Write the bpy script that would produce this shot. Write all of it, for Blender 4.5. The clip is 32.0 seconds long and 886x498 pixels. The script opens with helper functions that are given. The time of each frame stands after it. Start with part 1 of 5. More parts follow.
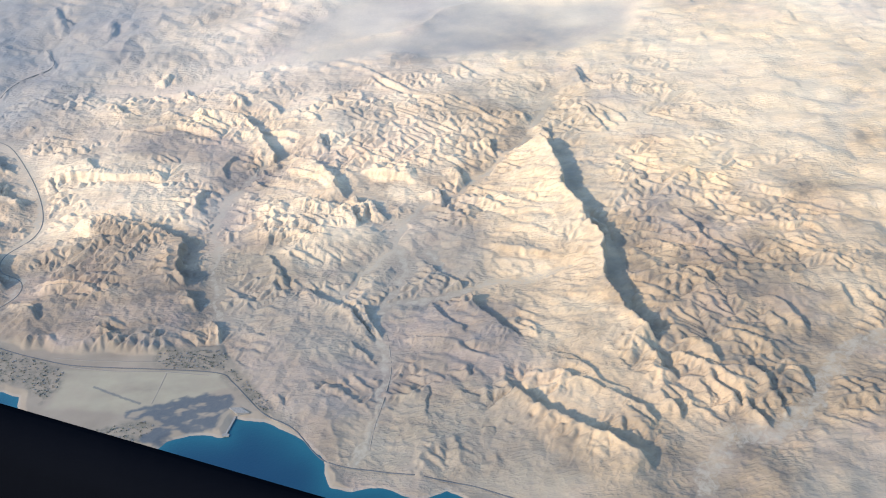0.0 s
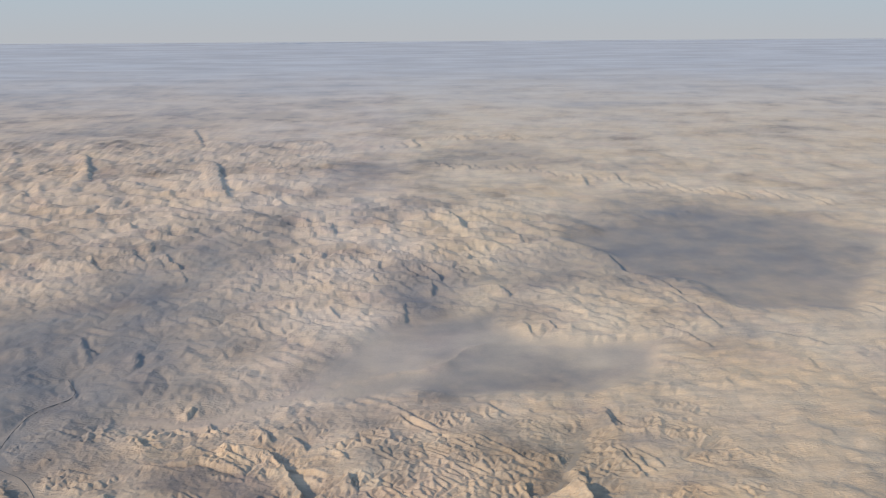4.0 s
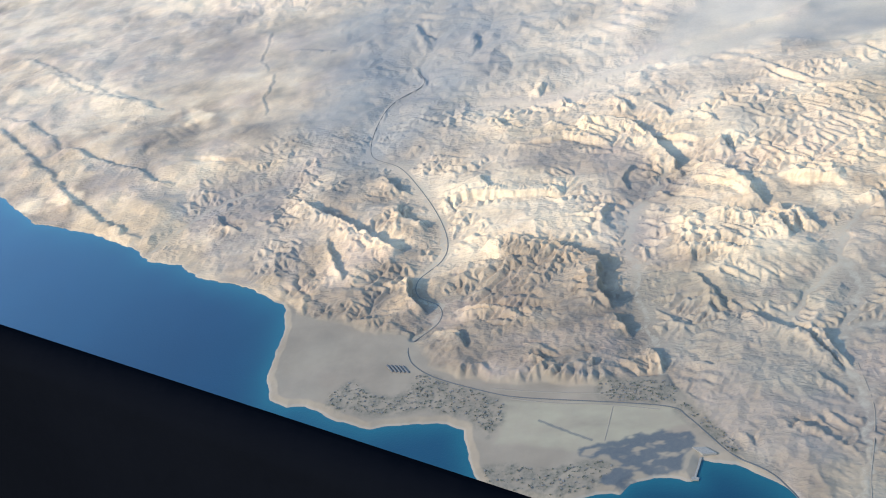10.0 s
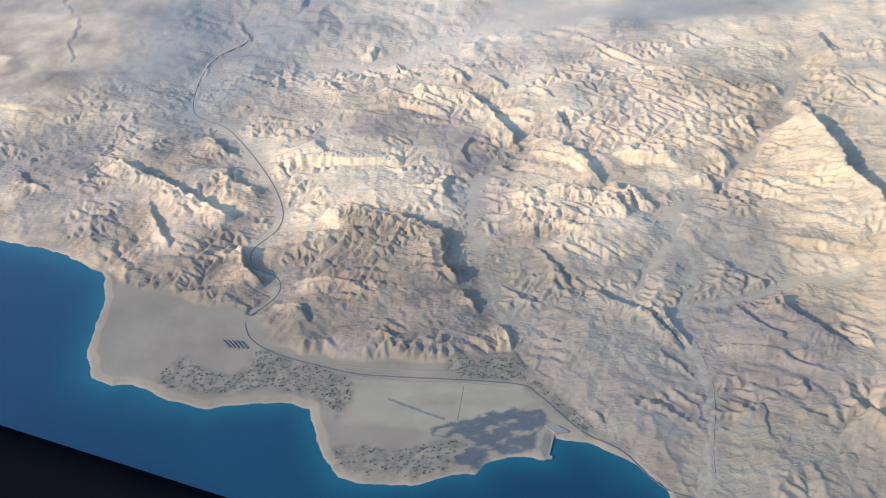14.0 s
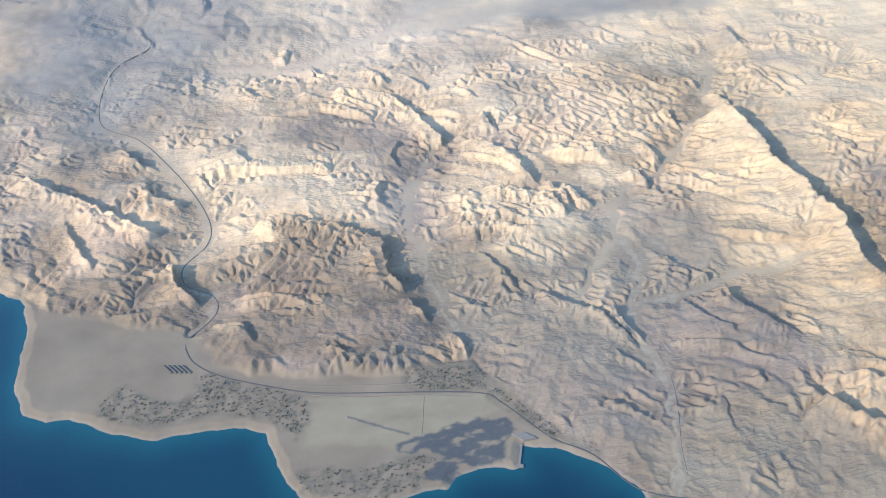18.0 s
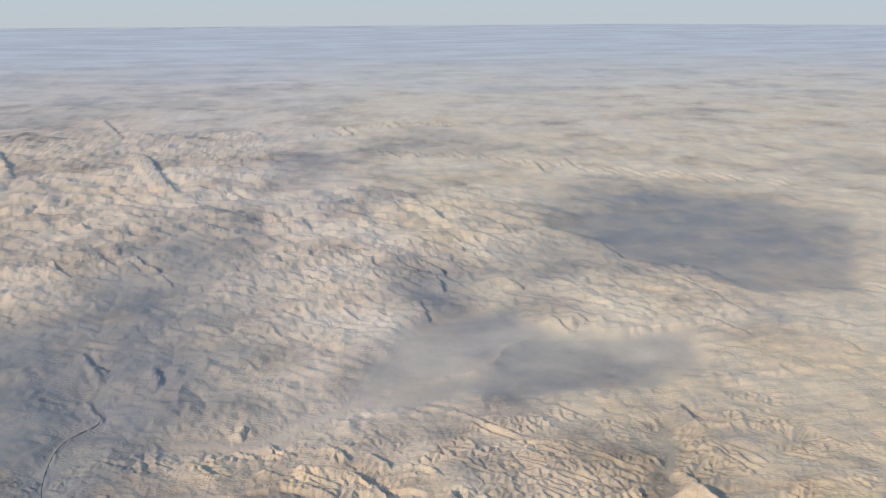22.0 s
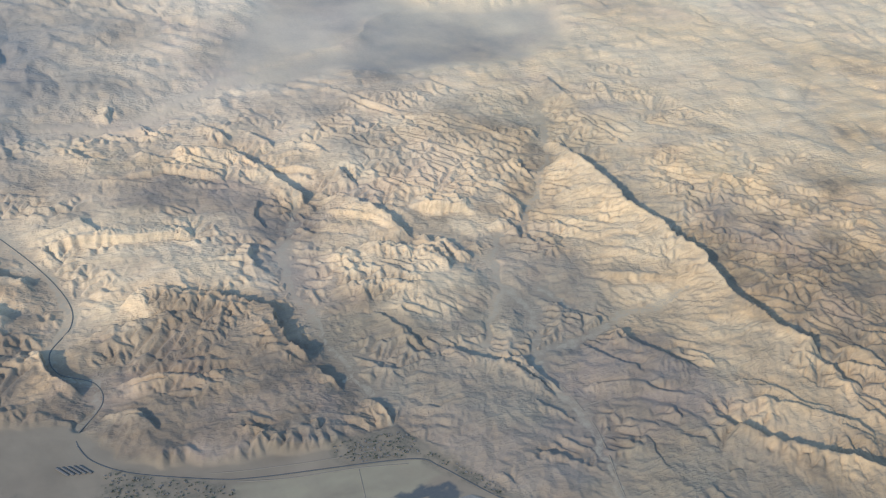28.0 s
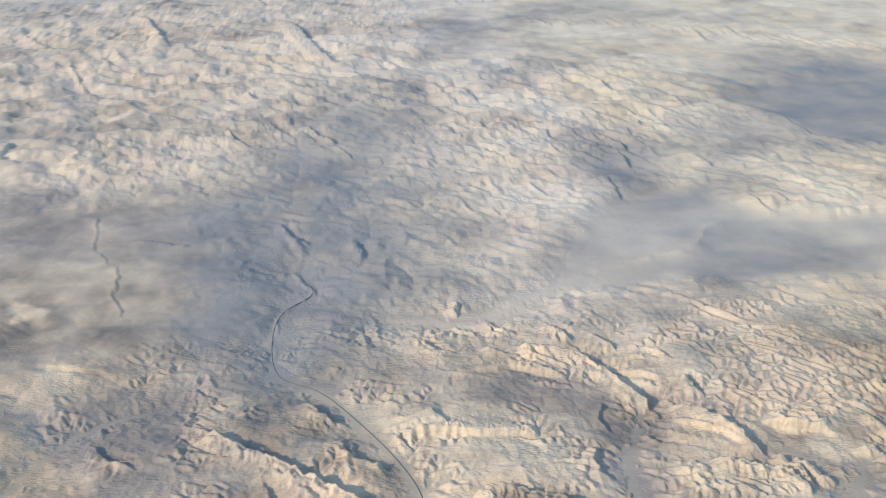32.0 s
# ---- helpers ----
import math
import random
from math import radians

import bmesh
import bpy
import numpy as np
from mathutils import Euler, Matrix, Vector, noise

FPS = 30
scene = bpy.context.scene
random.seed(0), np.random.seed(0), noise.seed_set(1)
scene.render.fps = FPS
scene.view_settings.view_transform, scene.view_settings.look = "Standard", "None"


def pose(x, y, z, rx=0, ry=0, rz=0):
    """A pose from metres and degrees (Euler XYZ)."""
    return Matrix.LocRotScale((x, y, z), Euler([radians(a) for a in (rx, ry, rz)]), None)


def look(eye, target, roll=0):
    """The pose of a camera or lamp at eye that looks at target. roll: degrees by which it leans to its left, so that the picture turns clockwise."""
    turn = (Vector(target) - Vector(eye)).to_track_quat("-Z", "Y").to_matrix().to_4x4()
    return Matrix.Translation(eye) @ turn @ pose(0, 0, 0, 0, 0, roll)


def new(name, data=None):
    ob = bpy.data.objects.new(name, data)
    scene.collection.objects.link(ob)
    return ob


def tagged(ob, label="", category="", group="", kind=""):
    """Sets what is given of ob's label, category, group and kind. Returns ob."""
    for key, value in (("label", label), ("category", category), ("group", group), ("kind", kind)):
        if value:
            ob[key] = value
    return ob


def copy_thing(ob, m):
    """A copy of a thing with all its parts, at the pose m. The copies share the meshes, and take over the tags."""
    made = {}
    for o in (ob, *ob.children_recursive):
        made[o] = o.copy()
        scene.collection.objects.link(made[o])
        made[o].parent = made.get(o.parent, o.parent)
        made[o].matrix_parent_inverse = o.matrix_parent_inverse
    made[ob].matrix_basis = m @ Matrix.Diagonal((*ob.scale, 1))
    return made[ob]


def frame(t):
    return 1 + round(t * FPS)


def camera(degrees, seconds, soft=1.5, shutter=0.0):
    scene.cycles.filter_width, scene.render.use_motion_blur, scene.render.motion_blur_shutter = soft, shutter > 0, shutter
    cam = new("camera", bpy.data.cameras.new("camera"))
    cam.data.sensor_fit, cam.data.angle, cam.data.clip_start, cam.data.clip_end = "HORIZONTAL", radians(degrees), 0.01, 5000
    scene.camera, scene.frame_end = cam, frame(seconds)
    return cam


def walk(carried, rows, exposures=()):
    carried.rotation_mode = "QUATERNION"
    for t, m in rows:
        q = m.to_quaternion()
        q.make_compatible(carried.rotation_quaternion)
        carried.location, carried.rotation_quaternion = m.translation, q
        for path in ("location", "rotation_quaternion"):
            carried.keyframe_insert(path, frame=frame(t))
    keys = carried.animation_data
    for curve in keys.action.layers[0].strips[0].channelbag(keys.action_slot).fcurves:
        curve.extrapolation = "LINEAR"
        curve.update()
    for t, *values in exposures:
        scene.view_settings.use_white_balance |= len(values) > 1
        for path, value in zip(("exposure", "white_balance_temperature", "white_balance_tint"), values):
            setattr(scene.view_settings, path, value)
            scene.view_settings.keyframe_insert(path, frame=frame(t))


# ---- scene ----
cam = camera(48.2, 32.0, soft=1.0)
PATH = [
    (0, (0.000, 0.000, 250.000), (15.04, 248.78, 83.02), -1.98),
    (0.5, (-3.124, 1.614, 249.885), (12.72, 257.51, 94.11), -2.30),
    (1, (-6.247, 3.224, 249.770), (13.18, 263.15, 101.23), -1.05),
    (1.5, (-9.368, 4.830, 249.657), (12.41, 270.85, 112.69), -1.00),
    (2, (-12.487, 6.430, 249.545), (11.24, 282.57, 134.72), -0.54),
    (2.5, (-15.606, 8.026, 249.433), (10.58, 289.64, 149.40), -0.23),
    (4.5, (-28.064, 14.365, 248.998), (-6.02, 304.18, 174.67), 0.01),
    (5, (-31.175, 15.938, 248.892), (-17.23, 298.71, 149.66), -0.72),
    (5.5, (-34.284, 17.507, 248.786), (-29.44, 284.82, 112.70), -1.74),
    (6, (-37.392, 19.071, 248.682), (-37.39, 284.47, 108.81), -2.46),
    (6.5, (-40.499, 20.631, 248.578), (-40.20, 283.81, 104.58), -1.90),
    (7, (-43.604, 22.186, 248.476), (-45.92, 278.11, 91.96), -2.52),
    (7.5, (-46.707, 23.736, 248.375), (-62.13, 274.39, 84.25), -4.25),
    (8, (-49.809, 25.282, 248.274), (-85.46, 272.35, 81.88), -8.18),
    (8.5, (-52.910, 26.824, 248.175), (-100.17, 277.95, 91.00), -10.18),
    (9, (-56.009, 28.360, 248.077), (-110.76, 285.58, 103.71), -10.80),
    (9.5, (-59.107, 29.893, 247.979), (-121.73, 282.32, 98.46), -12.42),
    (10, (-62.203, 31.420, 247.883), (-131.01, 276.67, 89.40), -14.44),
    (10.5, (-65.297, 32.943, 247.788), (-135.37, 280.03, 92.74), -14.60),
    (11, (-68.391, 34.462, 247.693), (-136.86, 286.96, 100.87), -14.58),
    (11.5, (-71.483, 35.976, 247.600), (-126.46, 293.81, 104.42), -11.58),
    (12, (-74.573, 37.485, 247.508), (-121.52, 296.38, 103.40), -9.75),
    (12.5, (-77.662, 38.990, 247.416), (-123.41, 295.65, 98.99), -9.35),
    (13, (-80.749, 40.490, 247.326), (-116.34, 295.24, 92.94), -7.83),
    (13.5, (-83.835, 41.986, 247.237), (-98.32, 294.71, 86.24), -4.75),
    (14, (-86.919, 43.477, 247.148), (-93.38, 285.64, 70.19), -4.92),
    (14.5, (-90.002, 44.963, 247.061), (-95.49, 278.59, 58.94), -5.39),
    (16.5, (-102.320, 50.864, 246.722), (-111.40, 277.73, 50.64), -6.16),
    (17, (-105.395, 52.327, 246.639), (-106.07, 285.26, 57.59), -5.87),
    (17.5, (-108.470, 53.786, 246.558), (-95.00, 288.81, 60.59), -4.77),
    (18, (-111.542, 55.241, 246.478), (-82.18, 293.75, 66.89), -2.61),
    (18.5, (-114.614, 56.691, 246.398), (-70.60, 295.49, 70.23), -0.67),
    (19, (-117.683, 58.136, 246.320), (-49.39, 300.46, 83.17), 0.51),
    (19.5, (-120.752, 59.577, 246.243), (-45.19, 309.20, 97.99), 0.58),
    (20, (-123.819, 61.013, 246.166), (-49.12, 313.91, 103.12), 0.30),
    (20.5, (-126.884, 62.445, 246.091), (-50.82, 326.66, 126.08), 0.77),
    (21, (-129.948, 63.872, 246.017), (-54.67, 333.83, 138.99), 1.20),
    (21.5, (-133.010, 65.295, 245.943), (-59.88, 341.57, 154.70), 1.34),
    (22, (-136.071, 66.713, 245.871), (-71.45, 348.44, 165.53), 0.24),
    (22.5, (-139.131, 68.126, 245.800), (-79.69, 353.39, 174.46), 0.31),
    (23, (-142.189, 69.535, 245.729), (-83.04, 355.92, 178.76), 0.26),
    (23.5, (-145.245, 70.939, 245.660), (-82.67, 355.97, 176.09), 0.62),
    (24, (-148.301, 72.339, 245.592), (-73.30, 348.49, 155.51), 1.44),
    (24.5, (-151.354, 73.734, 245.524), (-60.22, 334.28, 128.00), 2.39),
    (25, (-154.406, 75.125, 245.458), (-55.50, 325.43, 112.93), 3.95),
    (25.5, (-157.457, 76.511, 245.392), (-47.10, 311.81, 95.54), 5.36),
    (26, (-160.506, 77.892, 245.328), (-46.87, 304.79, 85.31), 5.77),
    (26.5, (-163.554, 79.269, 245.265), (-49.52, 301.18, 78.67), 5.75),
    (28.5, (-175.731, 84.731, 245.021), (-69.01, 309.71, 77.70), 4.38),
    (29, (-178.771, 86.085, 244.963), (-76.36, 317.20, 83.41), 3.63),
    (29.5, (-181.810, 87.434, 244.906), (-87.45, 324.06, 86.45), 2.41),
    (30, (-184.847, 88.779, 244.849), (-110.83, 337.02, 93.53), -0.14),
    (30.5, (-187.884, 90.120, 244.794), (-122.52, 346.21, 102.86), 0.96),
    (31, (-190.918, 91.455, 244.740), (-133.05, 350.25, 104.46), 1.44),
    (31.5, (-193.951, 92.787, 244.686), (-147.91, 358.78, 113.80), 0.10),
    (32, (-196.983, 94.113, 244.634), (-163.97, 368.21, 127.23), -0.86),
]
walk(cam, [(t, look(eye, target, roll)) for t, eye, target, roll in PATH],
     exposures=[(0, 2.15, 5690, 6), (1, 1.72, 5630, 5), (2, 1.66, 5440, 7), (4.5, 1.06, 6060, 10), (6, 1.38, 5770, 7), (7, 1.58, 5620, 5), (8, 1.99, 5520, 1), (10, 2.13, 5590, 2),
                (12, 2.03, 5570, 5), (13, 2.01, 5610, 5), (14.5, 1.91, 5550, 6), (16.5, 2.41, 5550, 7), (18, 2.0, 5590, 5), (19, 1.73, 5610, 5), (20, 1.61, 5610, 3), (21, 1.3, 5550, 4),
                (22, 1.3, 5790, 6), (23, 1.12, 6000, 8), (24.5, 1.04, 5650, 6), (26.5, 1.4, 5690, 4), (29, 1.53, 5600, 1), (30, 1.63, 5650, 2), (31, 1.43, 5620, 3), (32, 1.55, 5500, 3)])

# ---- world and sun ----
SUN_AZ, SUN_EL = radians(242), radians(28)
world = bpy.data.worlds.new("desert_sky")
scene.world = world
world.use_nodes = True
wn = world.node_tree.nodes
sky = wn.new("ShaderNodeTexSky")
sky.sky_type, sky.sun_disc = "NISHITA", False
sky.sun_elevation, sky.sun_rotation = SUN_EL, SUN_AZ
sky.altitude, sky.dust_density, sky.air_density = 1000, 0.6, 1.3
wn["Background"].inputs["Strength"].default_value = 0.15
wl = world.node_tree.links
way = wn.new("ShaderNodeSeparateXYZ")
wl.new(wn.new("ShaderNodeTexCoord").outputs["Generated"], way.inputs[0])
rise = wn.new("ShaderNodeValToRGB")  # dusty air low over the horizon, blue above it
spread = wn.new("ShaderNodeMapRange")
for socket, value in zip(spread.inputs[1:5], (-0.07, 0.18, 0.0, 1.0)):
    socket.default_value = value
wl.new(way.outputs[2], spread.inputs[0])
wl.new(spread.outputs[0], rise.inputs[0])
for place, color in ((0.0, (1.55, 1.5, 1.45, 1)), (0.12, (1.52, 1.52, 1.49, 1)), (0.28, (1.42, 1.58, 1.64, 1)), (0.45, (1.15, 1.65, 1.9, 1)), (1.0, (1.2, 2.1, 3.2, 1))):
    stop = rise.color_ramp.elements.new(place) if 0 < place < 1 else rise.color_ramp.elements[-int(place)]
    stop.color = color
low = wn.new("ShaderNodeMapRange")
for socket, value in zip(low.inputs[1:5], (0.08, 0.35, 1.0, 0.0)):
    socket.default_value = value
wl.new(way.outputs[2], low.inputs[0])
blend = wn.new("ShaderNodeMix")
blend.data_type = "RGBA"
wl.new(low.outputs[0], blend.inputs[0])
clear_air = wn.new("ShaderNodeMix")
clear_air.data_type, clear_air.blend_type = "RGBA", "MULTIPLY"
clear_air.inputs[0].default_value, clear_air.inputs[7].default_value = 1.0, (0.99, 1.07, 1.22, 1)
wl.new(sky.outputs[0], clear_air.inputs[6])
wl.new(clear_air.outputs[2], blend.inputs[6])
wl.new(rise.outputs[0], blend.inputs[7])
wl.new(blend.outputs[2], wn["Background"].inputs["Color"])
sun_data = bpy.data.lights.new("sun", "SUN")
sun_data.energy, sun_data.angle, sun_data.color = 1.95, radians(0.53), (1.0, 0.87, 0.70)
sun = new("sun", sun_data)
to_sun = Vector((math.sin(SUN_AZ) * math.cos(SUN_EL), math.cos(SUN_AZ) * math.cos(SUN_EL), math.sin(SUN_EL)))
sun.matrix_world = look(to_sun * 1000, (0, 0, 0))


# ---- materials ----
class Mat:
    """A node material with short calls for its nodes."""

    def __init__(self, name):
        self.mat = bpy.data.materials.new(name)
        self.mat.use_nodes = True
        self.nodes, self.links = self.mat.node_tree.nodes, self.mat.node_tree.links
        self.bsdf = self.nodes["Principled BSDF"]
        self.bsdf.inputs["Specular IOR Level"].default_value = 0.15
        self.pos = self.nodes.new("ShaderNodeNewGeometry").outputs["Position"]

    def put(self, socket, value):
        if isinstance(value, bpy.types.NodeSocket):
            self.links.new(value, socket)
        elif isinstance(value, tuple):
            socket.default_value = (*value, 1.0) if len(value) == 3 else value
        else:
            socket.default_value = value

    def noise(self, scale, detail=5.0, rough=0.55, stretch=None, distortion=0.0):
        n = self.nodes.new("ShaderNodeTexNoise")
        where = self.pos
        if stretch:
            m = self.nodes.new("ShaderNodeMapping")
            m.inputs["Rotation"].default_value = (0, 0, radians(stretch[0]))
            m.inputs["Scale"].default_value = stretch[1]
            self.links.new(self.pos, m.inputs["Vector"])
            where = m.outputs[0]
        self.links.new(where, n.inputs["Vector"])
        n.inputs["Scale"].default_value, n.inputs["Detail"].default_value = scale, detail
        n.inputs["Roughness"].default_value, n.inputs["Distortion"].default_value = rough, distortion
        return n.outputs["Fac"]

    def ridges(self, scale, detail=6.0, stretch=None):
        fac = self.noise(scale, detail, 0.6, stretch)
        fac.node.noise_type = "RIDGED_MULTIFRACTAL"
        fac.node.normalize = False
        fac.node.inputs["Lacunarity"].default_value, fac.node.inputs["Offset"].default_value, fac.node.inputs["Gain"].default_value = 2.1, 0.9, 1.6
        return fac

    def ramp(self, fac, low, high, a=0.0, b=1.0):
        r = self.nodes.new("ShaderNodeMapRange")
        self.put(r.inputs["Value"], fac)
        for k, v in (("From Min", low), ("From Max", high), ("To Min", a), ("To Max", b)):
            r.inputs[k].default_value = v
        return r.outputs[0]

    def math(self, op, a, b):
        m = self.nodes.new("ShaderNodeMath")
        m.operation = op
        self.put(m.inputs[0], a)
        self.put(m.inputs[1], b)
        return m.outputs[0]

    def mix(self, fac, a, b, how="MIX"):
        m = self.nodes.new("ShaderNodeMix")
        m.data_type, m.blend_type = "RGBA", how
        self.put(m.inputs[0], fac)
        self.put(m.inputs[6], a)
        self.put(m.inputs[7], b)
        return m.outputs[2]

    def attr(self, name):
        a = self.nodes.new("ShaderNodeAttribute")
        a.attribute_name = name
        return a.outputs["Fac"]

    def bump(self, height, distance, strength=1.0, normal=None):
        b = self.nodes.new("ShaderNodeBump")
        b.inputs["Distance"].default_value, b.inputs["Strength"].default_value = distance, strength
        self.links.new(height, b.inputs["Height"])
        if normal:
            self.links.new(normal, b.inputs["Normal"])
        return b.outputs[0]

    def done(self, color, rough=0.9, normal=None):
        self.put(self.bsdf.inputs["Base Color"], color)
        self.put(self.bsdf.inputs["Roughness"], rough)
        if normal:
            self.links.new(normal, self.bsdf.inputs["Normal"])
        return self.mat


def desert_material():
    m = Mat("desert_rock")
    lie = m.nodes.new("ShaderNodeSeparateXYZ")
    geo = next(n for n in m.nodes if n.bl_idname == "ShaderNodeNewGeometry")
    m.links.new(geo.outputs["Normal"], lie.inputs[0])
    steep = m.ramp(lie.outputs[2], 0.97, 0.80)
    big, mid, fine = m.noise(0.011, 5), m.noise(0.07, 7, 0.6), m.noise(0.7, 6, 0.65)
    layers = m.noise(0.05, 6, 0.6, stretch=(40, (0.35, 1.9, 3.0)))
    beds = m.noise(0.22, 5, 0.6, stretch=(40, (0.12, 1.0, 2.2)), distortion=0.4)
    tan, brown, ochre = (0.43, 0.285, 0.145), (0.094, 0.066, 0.04), (0.55, 0.325, 0.14)
    # lightening held back on near ground, whose darker tone stands for missing haze
    lift_share = m.ramp(m.attr("tone"), 0.45, 1.0, 1.0, 0.25)
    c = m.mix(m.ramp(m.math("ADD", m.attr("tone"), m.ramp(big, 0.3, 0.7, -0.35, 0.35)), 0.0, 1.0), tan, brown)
    c = m.mix(m.math("MULTIPLY", m.attr("ochre"), m.ramp(mid, 0.35, 0.62)), c, ochre)
    # distant hills painted paler, in place of haze
    c = m.mix(m.attr("haze_pale"), c, m.mix(0.68, c, (0.54, 0.385, 0.225)))
    c = m.mix(m.ramp(m.noise(0.02, 6, 0.6), 0.52, 0.66, 0.0, 0.5), c, m.mix(0.6, c, (0.36, 0.225, 0.14)))
    c = m.mix(m.ramp(m.noise(0.017, 6, 0.6), 0.46, 0.34, 0.0, 0.4), c, m.mix(0.6, c, (0.24, 0.205, 0.14)))
    c = m.mix(m.attr("rose"), c, (0.985, 0.985, 1.07), "MULTIPLY")
    # sunlit slopes painted brighter
    c = m.mix(m.math("MULTIPLY", m.attr("lit_patch"), 0.3), c, (0.56, 0.41, 0.23))
    patchy = m.ramp(m.noise(0.09, 6, 0.65), 0.3, 0.62, 0.2, 0.6)
    for key, color in (("cream", (0.45, 0.31, 0.172)), ("slope", (0.44, 0.277, 0.135)), ("umber", (0.185, 0.134, 0.095)), ("olive", (0.2, 0.148, 0.088))):
        c = m.mix(m.math("MULTIPLY", m.attr(key), patchy), c, color)
    bare = m.ramp(m.attr("flat"), 0.0, 0.8, 1.0, 0.12)
    c = m.mix(m.math("MULTIPLY", bare, m.ramp(layers, 0.47, 0.60, 0.0, 0.28)), c, m.mix(0.6, c, (0.19, 0.142, 0.096)))
    c = m.mix(m.math("MULTIPLY", bare, m.ramp(beds, 0.50, 0.60, 0.0, 0.25)), c, m.mix(0.55, c, (0.16, 0.12, 0.083)))
    c = m.mix(m.math("MULTIPLY", bare, m.math("MULTIPLY", lift_share, m.ramp(beds, 0.47, 0.38, 0.0, 0.22))), c, m.mix(0.5, c, (0.50, 0.375, 0.24)))
    c = m.mix(m.math("MULTIPLY", lift_share, m.ramp(mid, 0.54, 0.68, 0.0, 0.3)), c, m.mix(0.5, c, (0.52, 0.39, 0.25)))
    c = m.mix(m.math("MULTIPLY", m.math("MULTIPLY", steep, lift_share), 0.25), c, m.mix(0.5, c, (0.50, 0.36, 0.215)))
    # painted cloud shadow, with the dark valley floors and level plains
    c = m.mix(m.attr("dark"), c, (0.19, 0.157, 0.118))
    # shadows of clouds on distant tracts, darkened in the colour
    c = m.mix(m.math("MULTIPLY", m.attr("far_shade"), 0.42), c, (0.105, 0.094, 0.085))
    c = m.mix(m.attr("pale"), c, m.mix(m.ramp(m.noise(0.05, 6), 0.35, 0.65), (0.14, 0.099, 0.061), (0.185, 0.131, 0.08)))
    c = m.mix(m.math("MULTIPLY", m.attr("salt"), 0.8), c, (0.2, 0.152, 0.087))
    braid = m.noise(0.35, 6, 0.65, distortion=0.8)
    c = m.mix(m.math("MULTIPLY", m.attr("wash"), m.ramp(braid, 0.42, 0.6, 0.1, 0.9)), c, (0.25, 0.19, 0.12))
    c = m.mix(m.attr("beach"), c, (0.24, 0.20, 0.155))
    c = m.mix(m.math("MULTIPLY", m.attr("grove"), 0.75), c, m.mix(m.ramp(fine, 0.4, 0.6), (0.065, 0.054, 0.034), (0.115, 0.085, 0.054)))
    # haze towards the horizon, put into the ground colour as pale grey
    c = m.mix(m.attr("far_haze"), c, m.mix(m.ramp(m.noise(0.006, 7, 0.6, stretch=(0, (0.5, 1.5, 1.0))), 0.38, 0.62), (0.32, 0.275, 0.22), (0.40, 0.345, 0.275)))
    c = m.mix(m.math("MULTIPLY", m.attr("marsh"), 0.8), c, (0.022, 0.032, 0.038))
    ledges = m.ridges(0.4, 3, stretch=(40, (0.75, 1.25, 1.0)))
    c = m.mix(m.ramp(fine, 0.25, 0.75, 0.0, 0.32), c, m.mix(0.65, c, (0.14, 0.105, 0.072)))
    rough_part = m.math("MULTIPLY", m.ramp(m.attr("flat"), 0.0, 1.0, 0.8, 0.05), m.ramp(m.noise(0.03, 4), 0.35, 0.65, 0.35, 1.0))
    n = m.bump(ledges, 0.22, 0.8)
    m.links.new(rough_part, n.node.inputs["Strength"])
    n2 = m.bump(m.ridges(0.6, 3), 0.05, 0.7, n)
    m.links.new(rough_part, n2.node.inputs["Strength"])
    return m.done(c, 0.95, n2)


def sea_material():
    m = Mat("sea_water")
    c = m.mix(m.ramp(m.noise(0.012, 3), 0.35, 0.65), (0.002, 0.0112, 0.022), (0.003, 0.0155, 0.028))
    c = m.mix(m.attr("shallow"), c, (0.009, 0.046, 0.05))
    m.bsdf.inputs["Specular IOR Level"].default_value = 0.22
    return m.done(c, 0.3, m.bump(m.noise(1.2, 4), 0.12, 0.5))


def plain(name, color, rough=0.85, vary=0.25, scale=1.5):
    m = Mat(name)
    dark = tuple(v * (1 - vary) for v in color)
    return m.done(m.mix(m.ramp(m.noise(scale, 5), 0.3, 0.7), dark, color), rough, m.bump(m.noise(scale * 6, 4), 0.02, 0.4))


def cloud_material():
    """Thin cloud: bright, with ragged holes."""
    m = Mat("thin_cloud")
    clear_part = m.nodes.new("ShaderNodeBsdfTransparent")
    both = m.nodes.new("ShaderNodeMixShader")
    m.put(both.inputs[0], m.ramp(m.noise(0.04, 5, 0.6, stretch=(0, (0.5, 1.0, 2.0))), 0.36, 0.6, 0.1, 0.85))
    m.links.new(clear_part.outputs[0], both.inputs[1])
    m.links.new(m.bsdf.outputs[0], both.inputs[2])
    m.links.new(both.outputs[0], m.nodes["Material Output"].inputs["Surface"])
    return m.done((0.8, 0.8, 0.8), 1.0)


DESERT, SEA = desert_material(), sea_material()
ASPHALT = plain("asphalt", (0.075, 0.066, 0.056), 1.0)
WADI_ASPHALT = plain("worn_asphalt", (0.125, 0.1, 0.074), 1.0)
DIRT_ROAD = plain("dirt_road", (0.165, 0.122, 0.08), vary=0.15)
PLASTER, ROOF = plain("house_plaster", (0.16, 0.127, 0.094), 1.0), plain("flat_roof", (0.125, 0.104, 0.082), 1.0)
SHED_ROOF = plain("shed_roof", (0.085, 0.072, 0.06), 1.0)
LEAF = plain("scrub_leaves", (0.045, 0.055, 0.03), vary=0.5)
CLOUD = cloud_material()
CONCRETE = plain("concrete", (0.16, 0.13, 0.098), 1.0)
SILL = plain("window_surround", (0.0025, 0.0025, 0.003), 1.0)
SILL.node_tree.nodes["Principled BSDF"].inputs["Specular IOR Level"].default_value = 0.0

